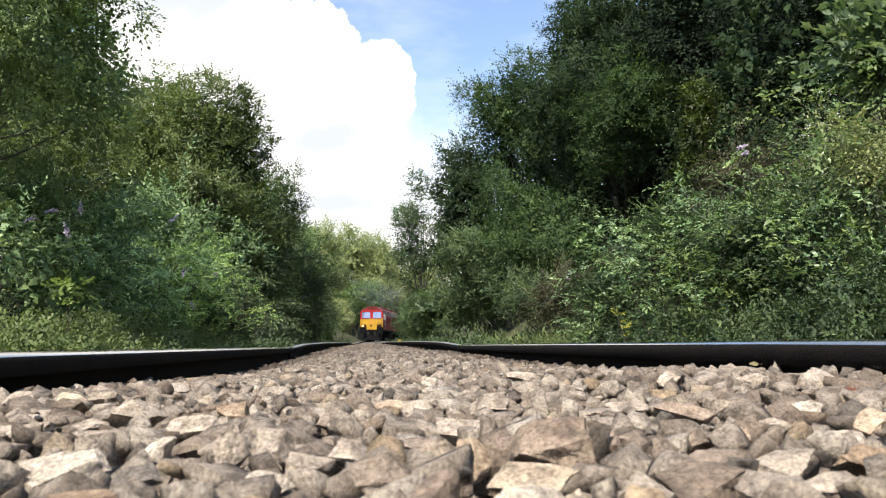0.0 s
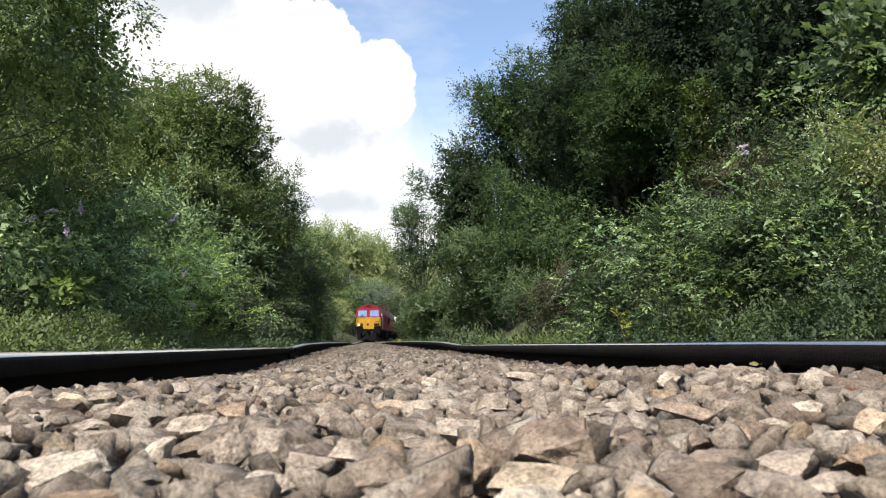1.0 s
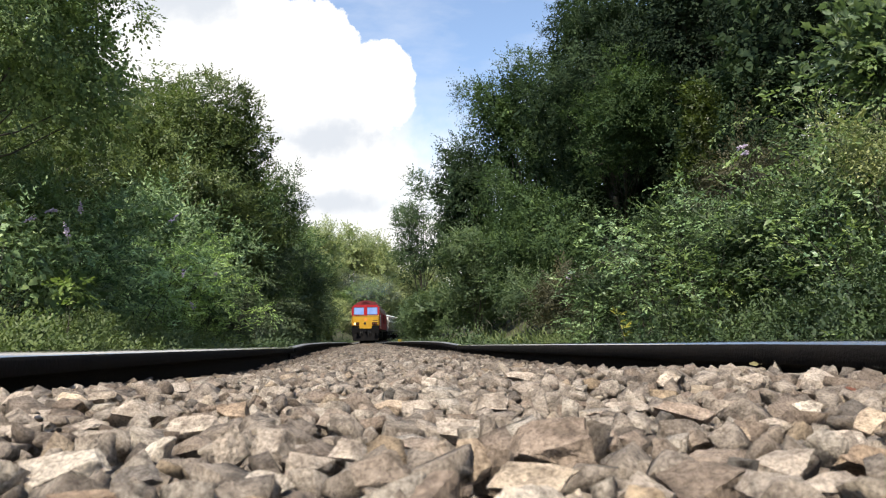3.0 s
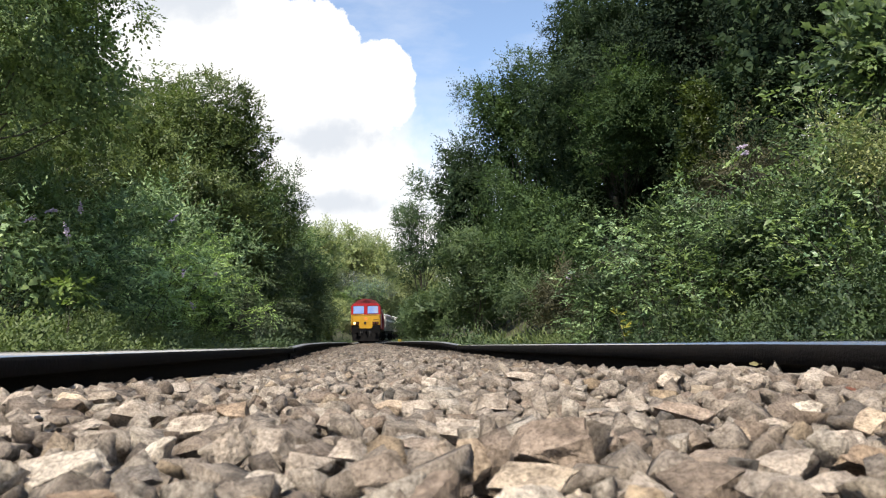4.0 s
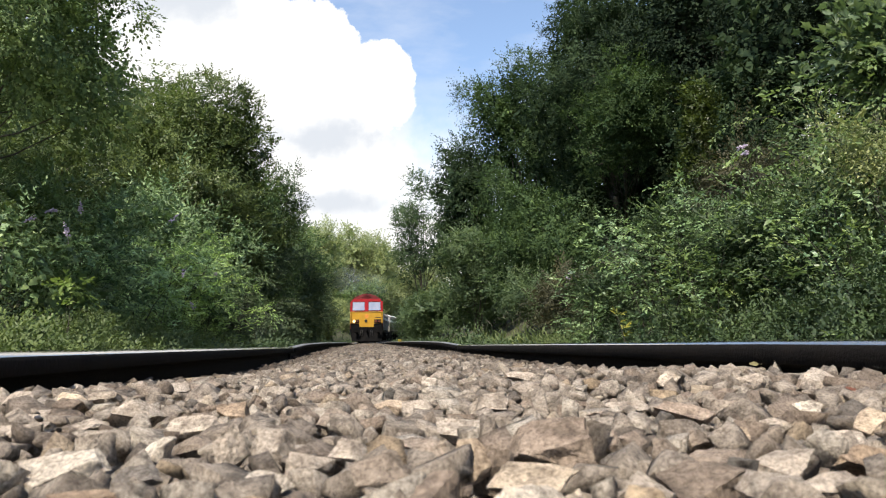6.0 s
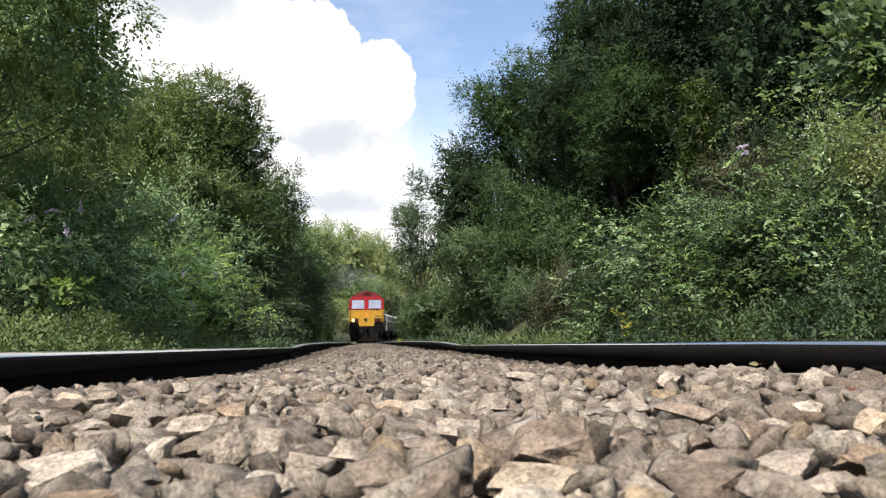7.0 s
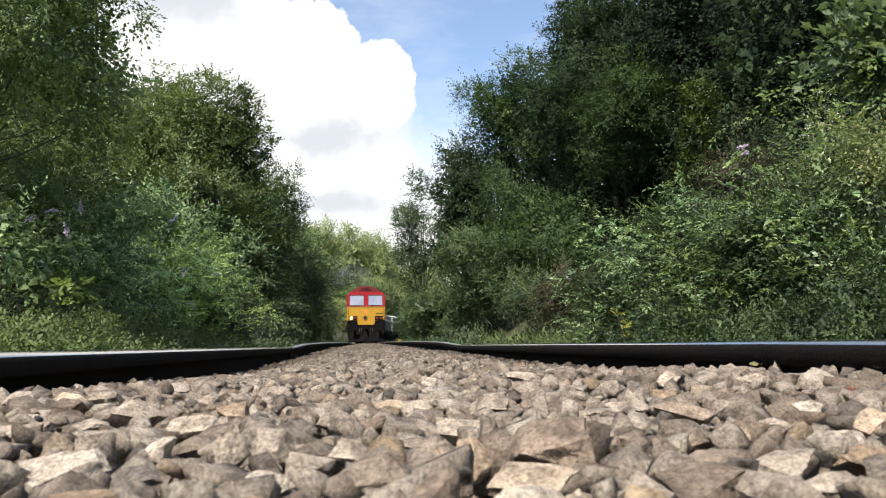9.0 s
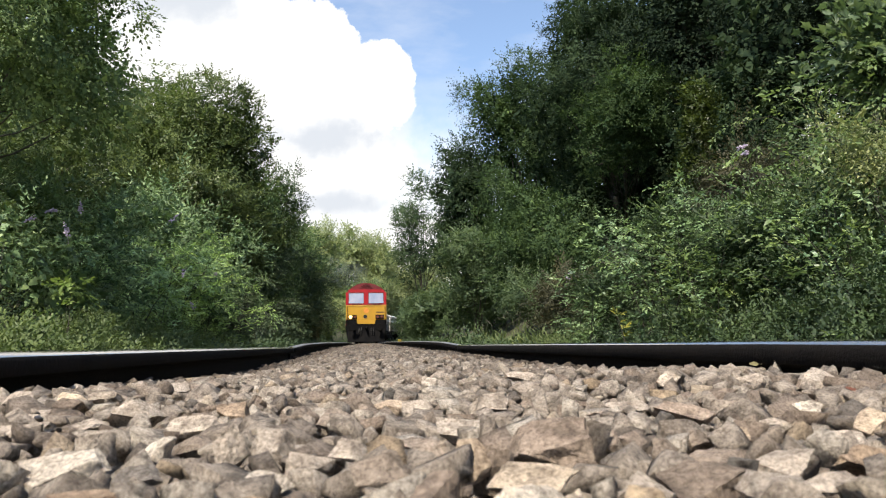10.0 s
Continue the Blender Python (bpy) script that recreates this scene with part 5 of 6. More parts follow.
def hopper_wagon():
    """A stone hopper wagon with sloping ends, ribs and white end braces."""
    thing = tagged(new("hopper_wagon"), "dark grey stone hopper wagon with white sloping top rims", "wagon", "hopper wagons")
    L, top = 12.6, 3.05
    bm = bmesh.new()
    side = [(0.9, top), (L - 0.9, top), (L - 2.6, 1.25), (2.6, 1.25)]
    one = [bm.verts.new((-1.3, y, z)) for y, z in side]
    two = [bm.verts.new((1.3, y, z)) for y, z in side]
    for k in range(4):
        if k:
            bm.faces.new((one[k], one[(k + 1) % 4], two[(k + 1) % 4], two[k]))
    bm.faces.new(one)
    bm.faces.new(list(reversed(two)))
    inner = [(1.05, top - 0.02), (L - 1.05, top - 0.02), (L - 2.7, 1.4), (2.7, 1.4)]
    i1 = [bm.verts.new((-1.22, y, z)) for y, z in inner]
    i2 = [bm.verts.new((1.22, y, z)) for y, z in inner]
    for k in range(4):
        if k:
            bm.faces.new((i2[k], i2[(k + 1) % 4], i1[(k + 1) % 4], i1[k]))
    bm.faces.new(list(reversed(i1)))
    bm.faces.new(i2)
    part("hopper", bm, WAGON_GREY, thing)
    for y0, y1 in ((0.9, 2.6), (L - 0.9, L - 2.6)):
        bm = bmesh.new()
        lean = math.atan2(y1 - y0, top - 1.25)
        box(bm, (2.5, 0.03, (top - 1.25) / math.cos(lean)), (0, (y0 + y1) / 2 - 0.03 * (1 if y1 > y0 else -1), (top + 1.25) / 2), 0.006, Matrix.Rotation(lean, 4, "X"))
        part("end_sheet", bm, WAGON_GREY, thing)
    for s in (-1, 1):
        bm = bmesh.new()
        prism(bm, [(s * a, b) for a, b in ((1.37, 2.3), (1.37, 2.45), (1.12, 2.92), (0.75, 3.28), (0.68, 3.25), (1.29, 2.3))], 0.85, L - 0.85)
        part("top_rim", bm, WAGON_WHITE, thing)
        for k in range(8):
            y = 1.6 + k * (L - 3.2) / 7
            low = 1.3 if 2.6 < y < L - 2.6 else 2.0
            bm = bmesh.new()
            box(bm, (0.09, 0.12, top - low), (s * 1.34, y, (top + low) / 2), 0.015)
            part("rib", bm, WAGON_GREY, thing)
        for y0, y1 in ((0.5, 1.6), (L - 0.5, L - 1.6)):
            bm = bmesh.new()
            tube(bm, [Vector((s * 1.22, y0, 1.1)), Vector((s * 1.26, y1 - (y1 - y0) * 0.6, top - 0.05))], [0.08, 0.08], 6)
            tube(bm, [Vector((s * 1.22, y1 + (y1 - y0), 1.2)), Vector((s * 1.22, y0, 2.2))], [0.05, 0.05], 6)
            part("end_brace", bm, WAGON_GREY, thing)
            bm = bmesh.new()
            drum(bm, 0.08, 0.4, (s * 0.87, 0.05 if y0 < 1 else L - 0.05, 1.06), "Y", 12)
            drum(bm, 0.22, 0.05, (s * 0.87, -0.17 if y0 < 1 else L + 0.17, 1.06), "Y", 20)
            part("buffer", bm, BLACK, thing)
    for y in (0.98, L - 0.98):
        bm = bmesh.new()
        box(bm, (2.66, 0.12, 0.16), (0, y, top), 0.02)
        part("end_rim", bm, WAGON_WHITE, thing)
    bm = bmesh.new()
    for s in (-1, 1):
        box(bm, (0.14, L - 0.4, 0.24), (s * 1.15, L / 2, 1.05), 0.02)
    for y in (0.3, L / 2, L - 0.3):
        box(bm, (2.3, 0.2, 0.22), (0, y, 1.05), 0.02)
    part("underframe", bm, BLACK, thing)
    bm = bmesh.new()
    for k in range(12):
        bmesh.ops.create_icosphere(bm, subdivisions=2, radius=0.8, matrix=Matrix.Translation((0, 1.9 + k * 0.8, 2.25)) @ Matrix.Diagonal((1.3, 1, 0.55, 1)))
    part("stone_load", bm, AGGREGATE, thing)
    for y in (2.0, L - 2.0):
        for a in bogie(thing, y, (-0.95, 0.95), 0.46):
            wheelset(thing, a, 0.46)
    return thing


LOCO = locomotive()
WAGON_PITCH = 13.1
WAGONS = [hopper_wagon()]
for _ in range(4):
    first = WAGONS[0]
    twin = copy_thing(first, Matrix())
    WAGONS.append(twin)
    for ob in twin.children:
        if ob.name.startswith("wheelset"):
            WHEELS.append((ob, float(ob.location.y), 0.46))


# ---- small things ----
def marker_post():
    thing = tagged(new("marker_post"), "small faded yellow marker post beside the ballast", "marker post")
    x, y = 1.95, 46.0
    thing.location = (x, y, float(ground_z(x, y)) - 0.02)
    bm = bmesh.new()
    box(bm, (0.05, 0.04, 0.3), (0, 0, 0.15), 0.006)
    part("post", bm, SIGN_YELLOW, thing)
    bm = bmesh.new()
    box(bm, (0.2, 0.03, 0.2), (0, -0.037, 0.32), 0.01)
    part("plate", bm, SIGN_YELLOW, thing)


marker_post()


def exhaust_puffs():
    """Thin smoke, in lumps that drift."""
    rng = np.random.default_rng(31)
    made = []
    for k in range(5):
        bm = bmesh.new()
        bmesh.ops.create_icosphere(bm, subdivisions=3, radius=1.0)
        for v in bm.verts:
            q = v.co * 1.3 + Vector((k * 7.0, 0, 0))
            v.co *= 1 + 0.45 * noise.noise(q) + 0.2 * noise.noise(q * 2.7)
            v.co = Vector((v.co.x * 1.5, v.co.y * 1.6, v.co.z * (1.2 + 0.3 * (k % 2))))
        ob = part("exhaust_puff", bm, SMOKE, smooth=True)
        made.append(tagged(ob, "thin grey exhaust smoke drifting above the locomotive", "smoke", "exhaust smoke"))
    return made


PUFFS = exhaust_puffs()


def insect():
    thing = tagged(new("insect"), "small dark flying insect crossing the air", "insect")
    bm = bmesh.new()
    for y, r, l in ((0.0, 0.0019, 1.4), (-0.004, 0.0014, 1.0), (0.005, 0.002, 1.9)):
        bmesh.ops.create_icosphere(bm, subdivisions=2, radius=r, matrix=Matrix.Translation((0, y, 0)) @ Matrix.Diagonal((1, l, 0.9, 1)))
    part("body", bm, INSECT, thing, smooth=True)
    for s in (-1, 1):
        bm = bmesh.new()
        made = bmesh.ops.create_icosphere(bm, subdivisions=2, radius=0.0036, matrix=Matrix.Translation((s * 0.0042, 0.002, 0.002)) @ Matrix.Rotation(radians(s * -25), 4, "Y") @ Matrix.Diagonal((1.2, 0.5, 0.05, 1)))
        part("wing", bm, INSECT, thing)
    return thing


INSECT_THING = insect()


def fallen_leaf(x, y, z, size, mat, label, turn, lean=0.0, roll=0.0):
    """A leaf with a bent blade and a stalk, lying on the stones."""
    bm = bmesh.new()
    rim = [(0, 0), (0.28, 0.22), (0.34, 0.5), (0.2, 0.8), (0, 1.05), (-0.2, 0.8), (-0.34, 0.5), (-0.28, 0.22)]
    mid = [bm.verts.new((0, t, 0.05 * math.sin(t * 3))) for t in (0.3, 0.65)]
    out = [bm.verts.new((a, b, 0.1 * abs(a) - 0.12 * b * b)) for a, b in rim]
    for k in range(8):
        m = mid[0] if rim[k][1] + rim[(k + 1) % 8][1] < 0.95 else mid[1]
        bm.faces.new((out[k], out[(k + 1) % 8], m))
    bm.faces.new((mid[0], out[2], mid[1]))
    bm.faces.new((mid[0], mid[1], out[6]))
    tube(bm, [Vector((0, -0.4, 0.05)), Vector((0, 0, 0))], [0.02, 0.03], 4)
    ob = part("fallen_leaf", bm, mat)
    ob.matrix_world = pose(x, y, z, lean, roll, turn) @ Matrix.Diagonal((size, size, size, 1))
    tagged(ob, label, "leaf", "fallen leaves")


# ---- ballast stones ----
def ballast_top(x, y):
    """The level of the stones between the rails: a low crown, sunk along both rails."""
    x, y = np.asarray(x, float), np.asarray(y, float)
    u = x - track_x(y)
    west = np.interp(y, [0, 1.2, 1.6, 2.2, 3.5, 8.4], [-0.060, -0.063, -0.075, -0.093, -0.135, -0.135])
    east = np.interp(y, [0, 1.0, 1.3, 1.9, 2.35, 4.3, 8.4], [-0.06, -0.055, -0.05, -0.068, -0.09, -0.104, -0.104])
    edge = np.where(y > 8.4, track_z(y) - 0.112, np.where(u < 0, west, east))
    k = np.clip((np.abs(u) - 0.25) / 0.35, 0, 1)
    k = k * k * (3 - 2 * k)
    return np.where(y > 9, track_z(y) - 0.068, -0.074) * (1 - k) + edge * k


def broken_stone(rng, cuts, fine, face=None):
    """Crushed rock: a block with its corners split off along flat planes, in a box of unit size; the near ones are chipped and worn."""
    bm = bmesh.new()
    bmesh.ops.create_cube(bm, size=2.0)
    skew, turn = rng.normal(0, 0.25, 3), Euler(rng.uniform(0, 6.28, 3)).to_matrix()
    for v in bm.verts:
        v.co.x += skew[0] * v.co.z + skew[1] * v.co.y
        v.co.y += skew[2] * v.co.z
        v.co = turn @ v.co
    for k in range(cuts):
        d = Vector(face).normalized() if face and k == 0 else Vector(unit(rng.normal(0, 1, 3)))
        reach = max(v.co.dot(d) for v in bm.verts)
        deep = rng.uniform(0.2, 0.4) if face and k == 0 else rng.uniform(0.32, 0.74)
        cut = bmesh.ops.bisect_plane(bm, geom=bm.verts[:] + bm.edges[:] + bm.faces[:], plane_co=d * reach * deep, plane_no=d, clear_outer=True)
        rim = [g for g in cut["geom_cut"] if isinstance(g, bmesh.types.BMEdge)]
        bmesh.ops.edgeloop_fill(bm, edges=rim)
    bmesh.ops.dissolve_limit(bm, angle_limit=radians(8), verts=bm.verts[:], edges=bm.edges[:])
    bmesh.ops.triangulate(bm, faces=bm.faces[:])
    bm.normal_update()
    if fine:
        for _ in range(fine):
            long = [e for e in bm.edges if e.calc_length() > (1.25 if fine == 1 else 0.34)]
            bmesh.ops.subdivide_edges(bm, edges=long, cuts=1)
            bmesh.ops.triangulate(bm, faces=bm.faces[:])
        bmesh.ops.smooth_vert(bm, verts=bm.verts[:], factor=0.03 if fine == 1 else 0.10, use_axis_x=True, use_axis_y=True, use_axis_z=True)
        bm.normal_update()
        seed = Vector((rng.uniform(0, 50), rng.uniform(0, 50), 0))
        moved = []
        for v in bm.verts:
            q = v.co * 1.3 + seed
            flake = max(0.0, noise.noise(q * 0.9) - 0.1)
            moved.append(v.co + v.normal * (0.09 * noise.noise(q) - 0.24 * flake + 0.07 * noise.noise(q * 2.3) + 0.05 * noise.noise(q * 5.1)))
        for v, co in zip(bm.verts, moved):
            v.co = co
    low = [min(v.co[k] for v in bm.verts) for k in range(3)]
    high = [max(v.co[k] for v in bm.verts) for k in range(3)]
    for v in bm.verts:
        v.co = Vector(((v.co[k] - low[k]) / (high[k] - low[k]) - 0.5 for k in range(3)))
    bmesh.ops.recalc_face_normals(bm, faces=bm.faces[:])
    return bm


class Bed:
    """A grid of heights on which stones come to rest, each in the lowest of a few places tried."""

    def __init__(self, y0, y1, cell, depth):
        self.x0, self.y0, self.y1, self.cell = -0.64, y0, y1, cell
        gx = self.x0 + cell * np.arange(int(1.45 / cell))
        gy = y0 + cell * np.arange(int((y1 - y0) / cell))
        mx, my = np.meshgrid(gx, gy, indexing="ij")
        self.top = ballast_top(mx, my)
        self.height = self.top - depth

    def footprint(self, x, y, w, d, turn):
        r = max(w, d) / 2
        i0, i1 = (int(np.clip(round((x + s * r - self.x0) / self.cell), 0, self.height.shape[0])) for s in (-1, 1))
        j0, j1 = (int(np.clip(round((y + s * r - self.y0) / self.cell), 0, self.height.shape[1])) for s in (-1, 1))
        if i1 - i0 < 2 or j1 - j0 < 2:
            return None
        dx = self.x0 + self.cell * np.arange(i0, i1)[:, None] - x
        dy = self.y0 + self.cell * np.arange(j0, j1)[None] - y
        c, s = math.cos(turn), math.sin(turn)
        a, b = np.abs((dx * c + dy * s) / (w / 2)), np.abs((dy * c - dx * s) / (d / 2))
        rr = (a ** 2.6 + b ** 2.6)
        return (slice(i0, i1), slice(j0, j1)), rr < 1, 1 - np.minimum(rr, 1) * 0.75

    def fill(self, spot, z, h):
        where, inside, bulge = spot
        part_of = self.height[where]
        np.copyto(part_of, np.maximum(part_of, z + h / 2 * bulge), where=inside)

    def drop(self, rng, w, d, h, turn, tries, over):
        """Finds a place; returns x, y and the height of the middle, or None."""
        best = None
        for _ in range(tries):
            x, y = rng.uniform(-0.63, 0.80), rng.uniform(self.y0, self.y1)
            spot = self.footprint(x, y, w, d, turn)
            if spot is None or not spot[1].any():
                continue
            where, inside, bulge = spot
            z = float(np.percentile((self.height[where] + h / 2 * bulge)[inside], 84))
            gap = z + h / 2 - float(self.top[where].mean())
            if best is None or gap < best[0]:
                best = (gap, x, y, z, spot)
        if best is None or best[0] > over:
            return None
        self.fill(best[4], best[3], h)
        return best[1:4]


def ballast():
    rng = np.random.default_rng(77)
    def stone_mesh(face=None):
        bm = broken_stone(rng, int(rng.integers(3, 6)), 3, face)
        for e in bm.edges:
            e.smooth = len(e.link_faces) == 2 and e.calc_face_angle() < radians(20)
        me = bpy.data.meshes.new("stone")
        bm.to_mesh(me)
        bm.free()
        me.materials.append(STONE)
        me.polygons.foreach_set("use_smooth", np.ones(len(me.polygons), bool))
        return me

    meshes = [stone_mesh() for _ in range(34)]
    near = Bed(0.20, 2.1, 0.004, 0.05)
    count = 0

    def lay(x, y, z, w, d, h, turn, tilt, mat, mesh=None):
        ob = new("stone", mesh or meshes[int(rng.integers(len(meshes)))])
        ob.matrix_world = Matrix.LocRotScale((x, y, z), Euler((rng.normal(0, tilt), rng.normal(0, tilt), turn)), Vector((w, d, h)))
        ob.material_slots[0].link = "OBJECT"
        ob.material_slots[0].material = mat
        ob.parent = GROUND

    # the stones that stand out, as x, y, width, height, by their colour
    grey = [(0.142, 0.593, 0.072, 0.041), (0.087, 0.763, 0.041, 0.026), (0.114, 1.414, 0.031, 0.036), (-0.078, 0.645, 0.043, 0.032), (-0.369, 1.54, 0.062, 0.026), (-0.066, 0.545, 0.036, 0.013),
            (0.21, 0.668, 0.02, 0.025), (0.662, 1.416, 0.062, 0.020), (0.132, 0.827, 0.027, 0.018)]
    pale = [(0.106, 0.51, 0.063, 0.019), (-0.015, 0.617, 0.031, 0.026), (0.068, 0.982, 0.05, 0.026), (0.341, 1.716, 0.07, 0.029), (-0.175, 0.674, 0.034, 0.024), (-0.467, 1.101, 0.048, 0.03),
            (-0.306, 0.893, 0.045, 0.016), (-0.217, 0.589, 0.070, 0.024), (-0.16, 0.575, 0.037, 0.016), (0.28, 0.458, 0.043, 0.017), (0.234, 0.674, 0.029, 0.019), (0.417, 0.642, 0.043, 0.016),
            (0.363, 0.876, 0.07, 0.025), (0.442, 0.912, 0.049, 0.021), (0.346, 1.015, 0.06, 0.018), (0.294, 0.526, 0.042, 0.020), (0.146, 0.76, 0.028, 0.018)]
    dark = [(0.01, 0.51, 0.042, 0.030), (-0.003, 1.026, 0.023, 0.02), (-0.056, 1.216, 0.03, 0.023), (-0.15, 0.713, 0.049, 0.020), (-0.387, 1.206, 0.046, 0.025), (-0.296, 1.544, 0.048, 0.03),
            (0.212, 0.475, 0.061, 0.021), (0.288, 0.661, 0.022, 0.020), (0.234, 0.604, 0.024, 0.022), (0.274, 1.171, 0.033, 0.018), (0.307, 1.105, 0.042, 0.012), (0.215, 0.993, 0.036, 0.012)]
    buff = [(0.075, 0.548, 0.031, 0.032), (0.048, 0.568, 0.027, 0.015), (0.036, 1.089, 0.055, 0.019), (-0.415, 1.169, 0.051, 0.024), (0.343, 0.521, 0.04, 0.024), (0.317, 0.659, 0.032, 0.022),
            (0.466, 0.687, 0.04, 0.026), (-0.169, 1.015, 0.044, 0.026)]
    plain = [(-0.042, 0.587, 0.037, 0.021), (0.046, 0.675, 0.044, 0.017), (0.156, 0.997, 0.051, 0.032), (-0.036, 0.883, 0.042, 0.027), (-0.256, 0.909, 0.064, 0.038), (-0.18, 0.843, 0.054, 0.027),
             (-0.104, 0.619, 0.028, 0.035), (-0.35, 0.847, 0.051, 0.015), (-0.392, 1.003, 0.044, 0.015), (-0.264, 1.253, 0.043, 0.026), (-0.124, 0.594, 0.027, 0.017), (0.268, 0.579, 0.049, 0.014),
             (0.512, 1.274, 0.049, 0.033), (0.658, 1.078, 0.065, 0.033), (0.586, 1.14, 0.05, 0.027), (0.406, 0.746, 0.03, 0.017), (0.496, 0.836, 0.039, 0.02), (0.282, 0.91, 0.04, 0.014)]
    for mat, rows in ((GREY_STONE, grey), (PALE_STONE, pale), (DARK_STONE, dark), (BUFF_STONE, buff), (STONE, plain)):
        for x, y, w, h in rows:
            turn, d = rng.normal(0, 0.15), w * rng.uniform(0.7, 0.95)
            z = float(ballast_top(x, y)) - 0.018 + h / 2
            lay(x, y, z, w, d, h, turn, 0.06, mat, stone_mesh((rng.normal(-0.1, 0.35), -0.62, 0.7)))
            near.fill(near.footprint(x, y, w, d, turn), z, h)
            count += 1
    # single stones in the nearest stretch, joined ones among and beyond them
    solids, finer = [], []
    for k in range(24):
        bm = broken_stone(rng, int(rng.integers(2, 5)), k % 2)
        bm.verts.index_update()
        (finer if k % 2 else solids).append((np.array([v.co for v in bm.verts]), np.array([[v.index for v in f.verts] for f in bm.faces])))
        bm.free()

    def joined(name, label, rows, mat, forms):
        """Many stones as one mesh; rows of x, y, z, width, depth, height, turn and two tilts."""
        rows = np.asarray(rows, float)
        verts, faces, start = [], [], 0
        which = rng.integers(0, len(forms), len(rows))
        for k, (sv, sf) in enumerate(forms):
            r = rows[which == k]
            if not len(r):
                continue
            v = sv[None] * r[:, None, 3:6]
            for axis, angle in ((0, r[:, 7]), (1, r[:, 8]), (2, r[:, 6])):
                c, s = np.cos(angle)[:, None], np.sin(angle)[:, None]
                a, b = [(1, 2), (2, 0), (0, 1)][axis]
                va, vb = v[:, :, a].copy(), v[:, :, b].copy()
                v[:, :, a], v[:, :, b] = va * c - vb * s, va * s + vb * c
            v = v + r[:, None, :3]
            verts.append(v.reshape(-1, 3))
            faces.append((sf[None] + (np.arange(len(r)) * len(sv))[:, None, None]).reshape(-1, 3) + start)
            start += len(r) * len(sv)
        ob = new(name, quick_mesh(name, np.concatenate(verts), np.concatenate(faces), mat))
        return tagged(ob, label, "ballast", kind="stuff")

    def settle(bed, number, sizes, flat, tries, over, tilt):
        rows = []
        for _ in range(number):
            w = rng.uniform(*sizes)
            d, h, turn = w * rng.uniform(0.62, 0.98), w * rng.uniform(*flat), rng.uniform(0, 6.28)
            spot = bed.drop(rng, w, d, h, turn, tries, over)
            if spot:
                rows.append((*spot, w, d, h, turn, rng.normal(0, tilt), rng.normal(0, tilt)))
        return rows

    rows = settle(near, 1700, (0.034, 0.070), (0.46, 0.80), 6, 0.009, 0.32) + settle(near, 1500, (0.022, 0.044), (0.5, 0.85), 8, 0.006, 0.4)
    rows.sort(key=lambda r: r[1] + 0.3 * abs(r[0] - 0.1) - 3 * max(0.0, r[2] - r[5] - float(ballast_top(r[0], r[1])) + 0.05))
    tones = [STONE, STONE, STONE, PALE_STONE, PALE_STONE, GREY_STONE, BUFF_STONE, DARK_STONE]
    single, rest = rows[:300 - count], rows[300 - count:]
    for x, y, z, w, d, h, turn, a, b in single:
        lay(x, y, z, w, d, h, turn, 0.35, tones[int(rng.integers(len(tones)))])
    chips = settle(near, 1500, (0.010, 0.020), (0.5, 0.8), 6, 0.002, 0.5)
    joined("ballast", "small limestone chips between larger ballast stones", chips, STONES, solids)
    middle, further = Bed(2.06, 4.6, 0.006, 0.045), Bed(4.56, 9.0, 0.008, 0.04)
    rows = rest + settle(middle, 4200, (0.025, 0.058), (0.48, 0.85), 6, 0.010, 0.35) + settle(further, 6800, (0.024, 0.054), (0.5, 0.9), 5, 0.014, 0.4)
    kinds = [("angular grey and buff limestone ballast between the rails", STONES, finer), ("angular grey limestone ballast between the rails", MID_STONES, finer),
             ("limestone ballast tinted darker towards the rail joint", SHADED_STONES, solids), ("limestone ballast with painted shade around the rail joint", FAR_STONES, solids)]
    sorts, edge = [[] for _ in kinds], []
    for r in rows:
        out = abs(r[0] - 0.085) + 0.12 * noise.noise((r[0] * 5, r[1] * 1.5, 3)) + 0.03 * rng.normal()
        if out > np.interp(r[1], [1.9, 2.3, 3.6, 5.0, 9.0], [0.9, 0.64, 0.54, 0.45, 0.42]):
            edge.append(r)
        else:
            # Farther zones get the darker tints, shade painted by distance.
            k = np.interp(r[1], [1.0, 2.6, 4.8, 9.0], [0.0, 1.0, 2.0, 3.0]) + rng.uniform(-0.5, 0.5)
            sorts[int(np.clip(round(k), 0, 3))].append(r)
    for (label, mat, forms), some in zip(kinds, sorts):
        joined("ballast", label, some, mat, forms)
    joined("ballast", "oily ballast with painted rail shade along the rail feet", edge, DARK_STONES, solids)

    def spread(label, number, x0, x1, y0, y1, power, sizes, lift, mat, level=ballast_top, sink=0.03):
        y = y0 + (y1 - y0) * rng.random(number) ** power
        x = rng.uniform(x0, x1, number) + track_x(y)
        w = rng.uniform(*sizes, number)
        z = level(x, y) - sink + w * lift * rng.uniform(-0.3, 1.0, number)
        rows = np.stack([x, y, z, w, w * rng.uniform(0.65, 0.98, number), w * rng.uniform(0.42, 0.72, number), rng.uniform(0, 6.28, number), rng.normal(0, 0.3, number), rng.normal(0, 0.3, number)], 1)
        return joined("ballast", label, rows, mat, solids)

    spread("limestone ballast with painted shade beyond the rail joint", 3400, -0.69, 0.69, 8.9, 13.5, 1.0, (0.028, 0.054), 0.5, FAR_STONES)
    spread("limestone ballast with shade in its tint running into the distance", 3000, -0.69, 0.69, 13.2, 40.0, 1.4, (0.045, 0.075), 0.5, FAR_STONES)
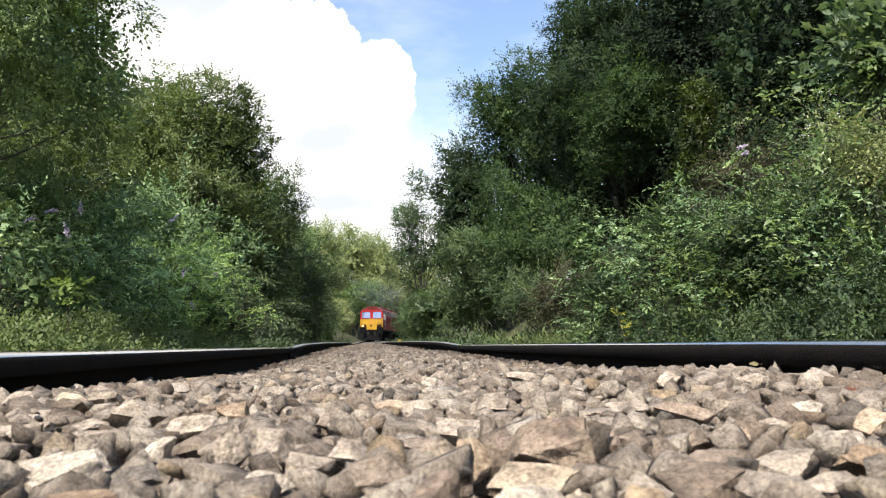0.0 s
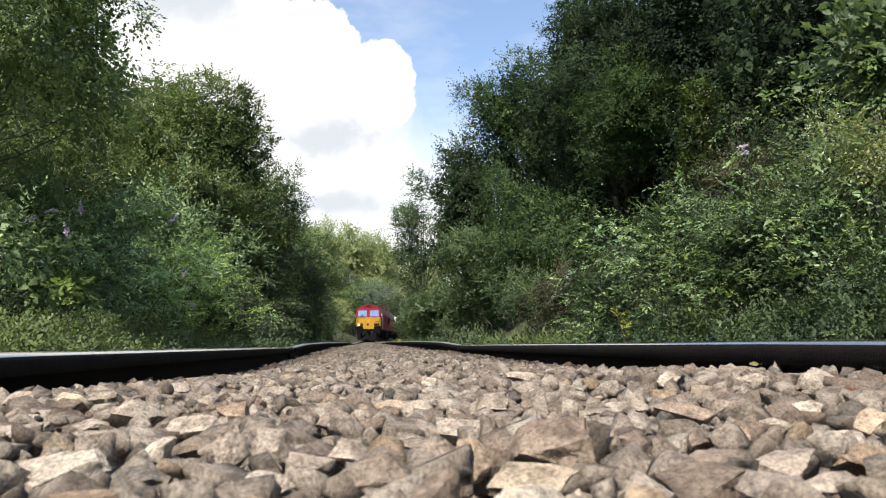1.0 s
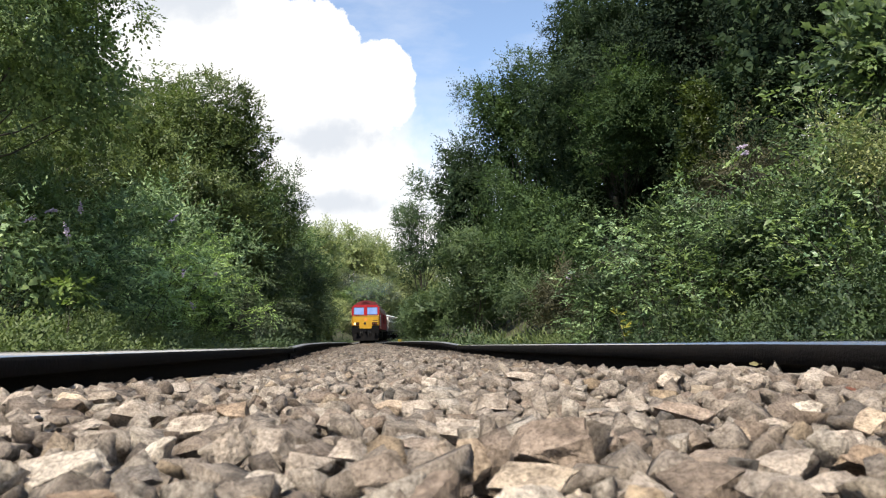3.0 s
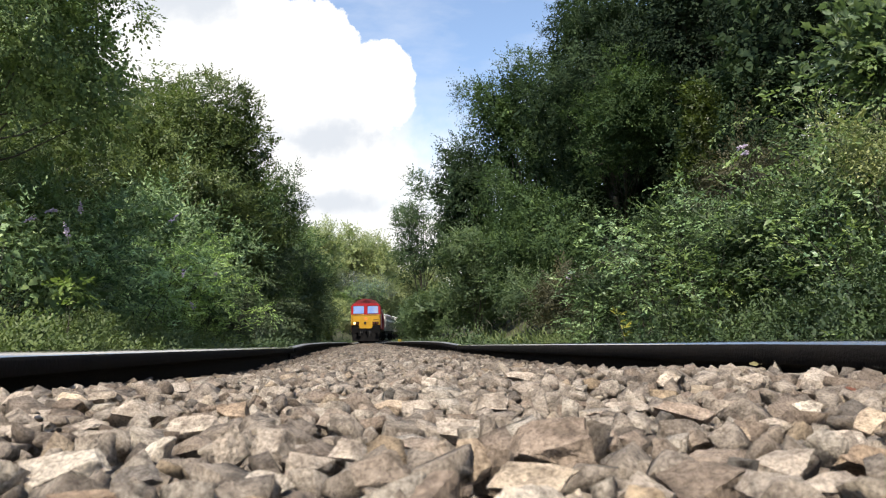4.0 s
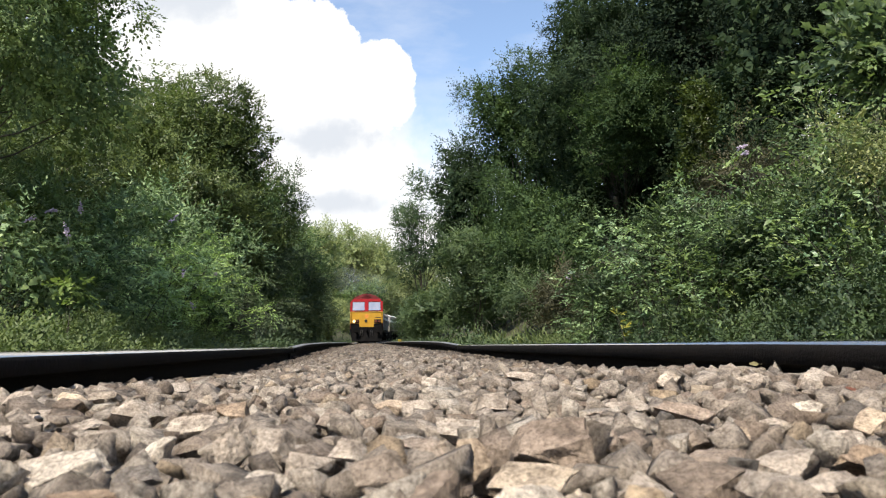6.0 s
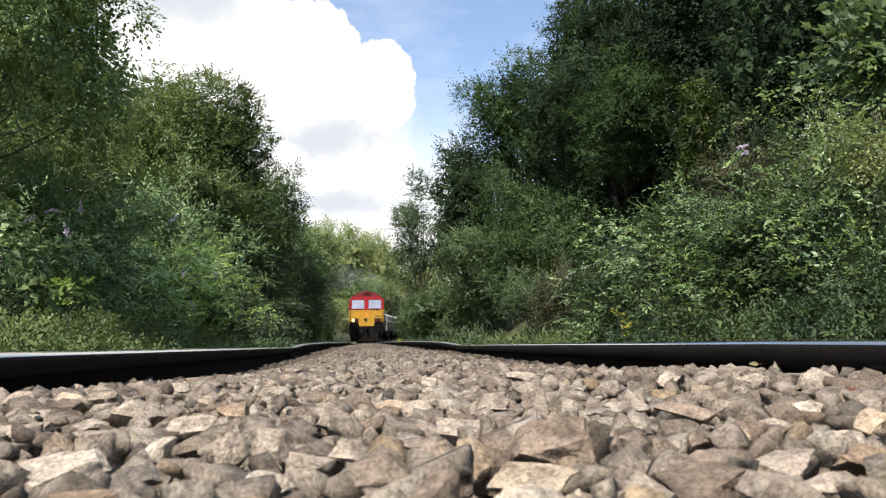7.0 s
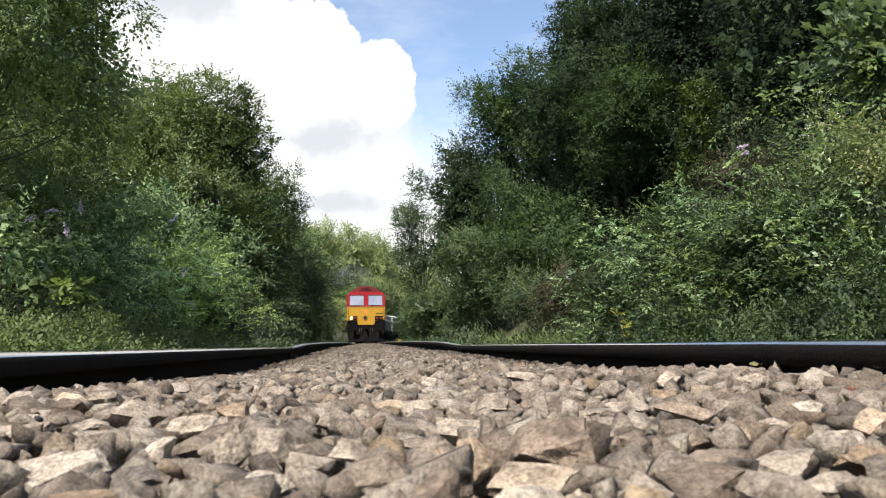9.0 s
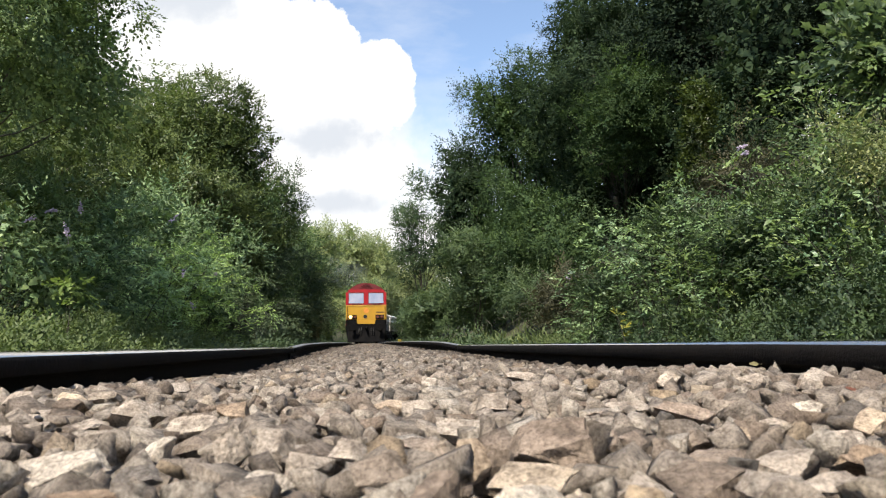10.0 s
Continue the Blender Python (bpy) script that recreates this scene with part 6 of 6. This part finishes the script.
    spread("oily ballast with painted rail shade along the rail feet", 900, -0.69, -0.36, 8.8, 13.5, 0.9, (0.03, 0.06), 0.6, DARK_STONES)
    spread("oily ballast with painted rail shade along the rail feet", 900, 0.36, 0.69, 8.8, 13.5, 0.9, (0.03, 0.06), 0.6, DARK_STONES)
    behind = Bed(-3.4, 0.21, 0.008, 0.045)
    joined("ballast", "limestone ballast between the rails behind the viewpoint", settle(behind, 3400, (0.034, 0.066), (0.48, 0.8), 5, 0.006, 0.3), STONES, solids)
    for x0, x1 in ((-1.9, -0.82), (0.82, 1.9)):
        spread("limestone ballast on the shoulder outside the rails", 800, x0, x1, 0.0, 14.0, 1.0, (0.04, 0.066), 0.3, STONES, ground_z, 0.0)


ballast()


def resting(x, y):
    """The height of whatever lies on the bed at a place."""
    return scene.ray_cast(bpy.context.evaluated_depsgraph_get(), (x, y, 0.05), (0, 0, -1))[1].z


bpy.context.view_layer.update()
fallen_leaf(-0.053, 1.05, resting(-0.053, 1.05) + 0.001, 0.017, LEAF_MID, "small green leaf lying on a ballast stone", 60, 45)
fallen_leaf(0.70, 1.33, resting(0.70, 1.33) - 0.017, 0.016, surface("withered leaf", (0.10, 0.09, 0.03), (0.17, 0.14, 0.055), 0.7), "small withered yellow-brown leaf lying on a ballast stone", 80, 8, -45)
fallen_leaf(0.60, 0.90, resting(0.60, 0.90), 0.02, surface("rusty dead leaf", (0.10, 0.03, 0.012), (0.16, 0.05, 0.02), 0.7), "rusty brown dead leaf between the stones", 20, 25)
fallen_leaf(0.40, 1.70, resting(0.40, 1.70), 0.016, surface("red dead leaf", (0.32, 0.03, 0.02), (0.42, 0.06, 0.04), 0.7), "small red dead leaf between the stones", 140, 30)


# ---- what moves ----
def motions():
    fit = np.polyfit([0.0, 0.5, 2.5, 5.0, 7.5, 10.0], [89.8, 87.2, 76.9, 66.6, 58.2, 50.7], 3)

    def front(t):
        return float(np.polyval(fit, t))

    def on_track(y, a, b):
        """The pose of a vehicle with its front at y, on bogies a and b behind it."""
        p, q = (Vector((float(track_x(y + k)), y + k, float(track_z(y + k)))) for k in (a, b))
        d = (q - p).normalized()
        o = p - d * a
        return pose(o.x, o.y, o.z, math.degrees(math.asin(d.z)), 0, -math.degrees(math.atan2(d.x, d.y)))

    halves = [k * 0.5 for k in range(21)]
    tenths = [k * 0.1 for k in range(101)]
    walk(LOCO, [(t, on_track(front(t), 4.2, 16.8)) for t in halves])
    for k, wagon in enumerate(WAGONS):
        walk(wagon, [(t, on_track(front(t) + 21.9 + k * WAGON_PITCH, 2.0, 10.6)) for t in halves])
    # smoke leaves the exhaust, rises and drifts to the west
    for k, puff in enumerate(PUFFS):
        rows = []
        for t in halves:
            age = (t - k * 1.6 + 3.0)
            x = 1.2 - 0.50 * age + 0.25 * k
            rows.append((t, pose(x, 94 - 1.6 * k - 0.5 * t, 5.6 + 0.22 * age, 0, 0, 5 * t + 40 * k)))
        walk(puff, rows)
    # the insect leaves the stones beyond one rail and settles beyond the other
    walk(INSECT_THING, [(0.0, pose(1.15, 1.5, -0.06, 0, 0, 90)), (2.0, pose(1.15, 1.5, -0.06, 0, 0, 90)), (2.2, pose(1.3, 1.9, 0.35, 0, 0, 80)), (2.4, pose(0.560, 2.4, 0.737, 0, 0, 85)),
                        (2.5, pose(0.159, 2.4, 0.709, 0, 12, 85)), (2.6, pose(-0.235, 2.4, 0.653, 0, -10, 85)), (2.7, pose(-0.66, 2.5, 0.62, 0, 0, 88)), (3.0, pose(-1.6, 2.6, 0.45, 0, 0, 80)),
                        (3.4, pose(-1.5, 2.4, -0.07, 0, 0, 60)), (10.0, pose(-1.5, 2.4, -0.07, 0, 0, 60))])
    # crowns sway in a light wind
    for crown, size, pace, shift in SWAYING:
        walk(crown, [(t, pose(0, 0, 0, size * 0.5 * math.sin(pace * 1.7 * t + shift), size * math.sin(pace * t + shift), 0)) for t in halves])
    for ob, y, r in WHEELS:
        walk(ob, [(t, pose(0, y, r, math.degrees((front(0) - front(t)) / r))) for t in tenths])


motions()
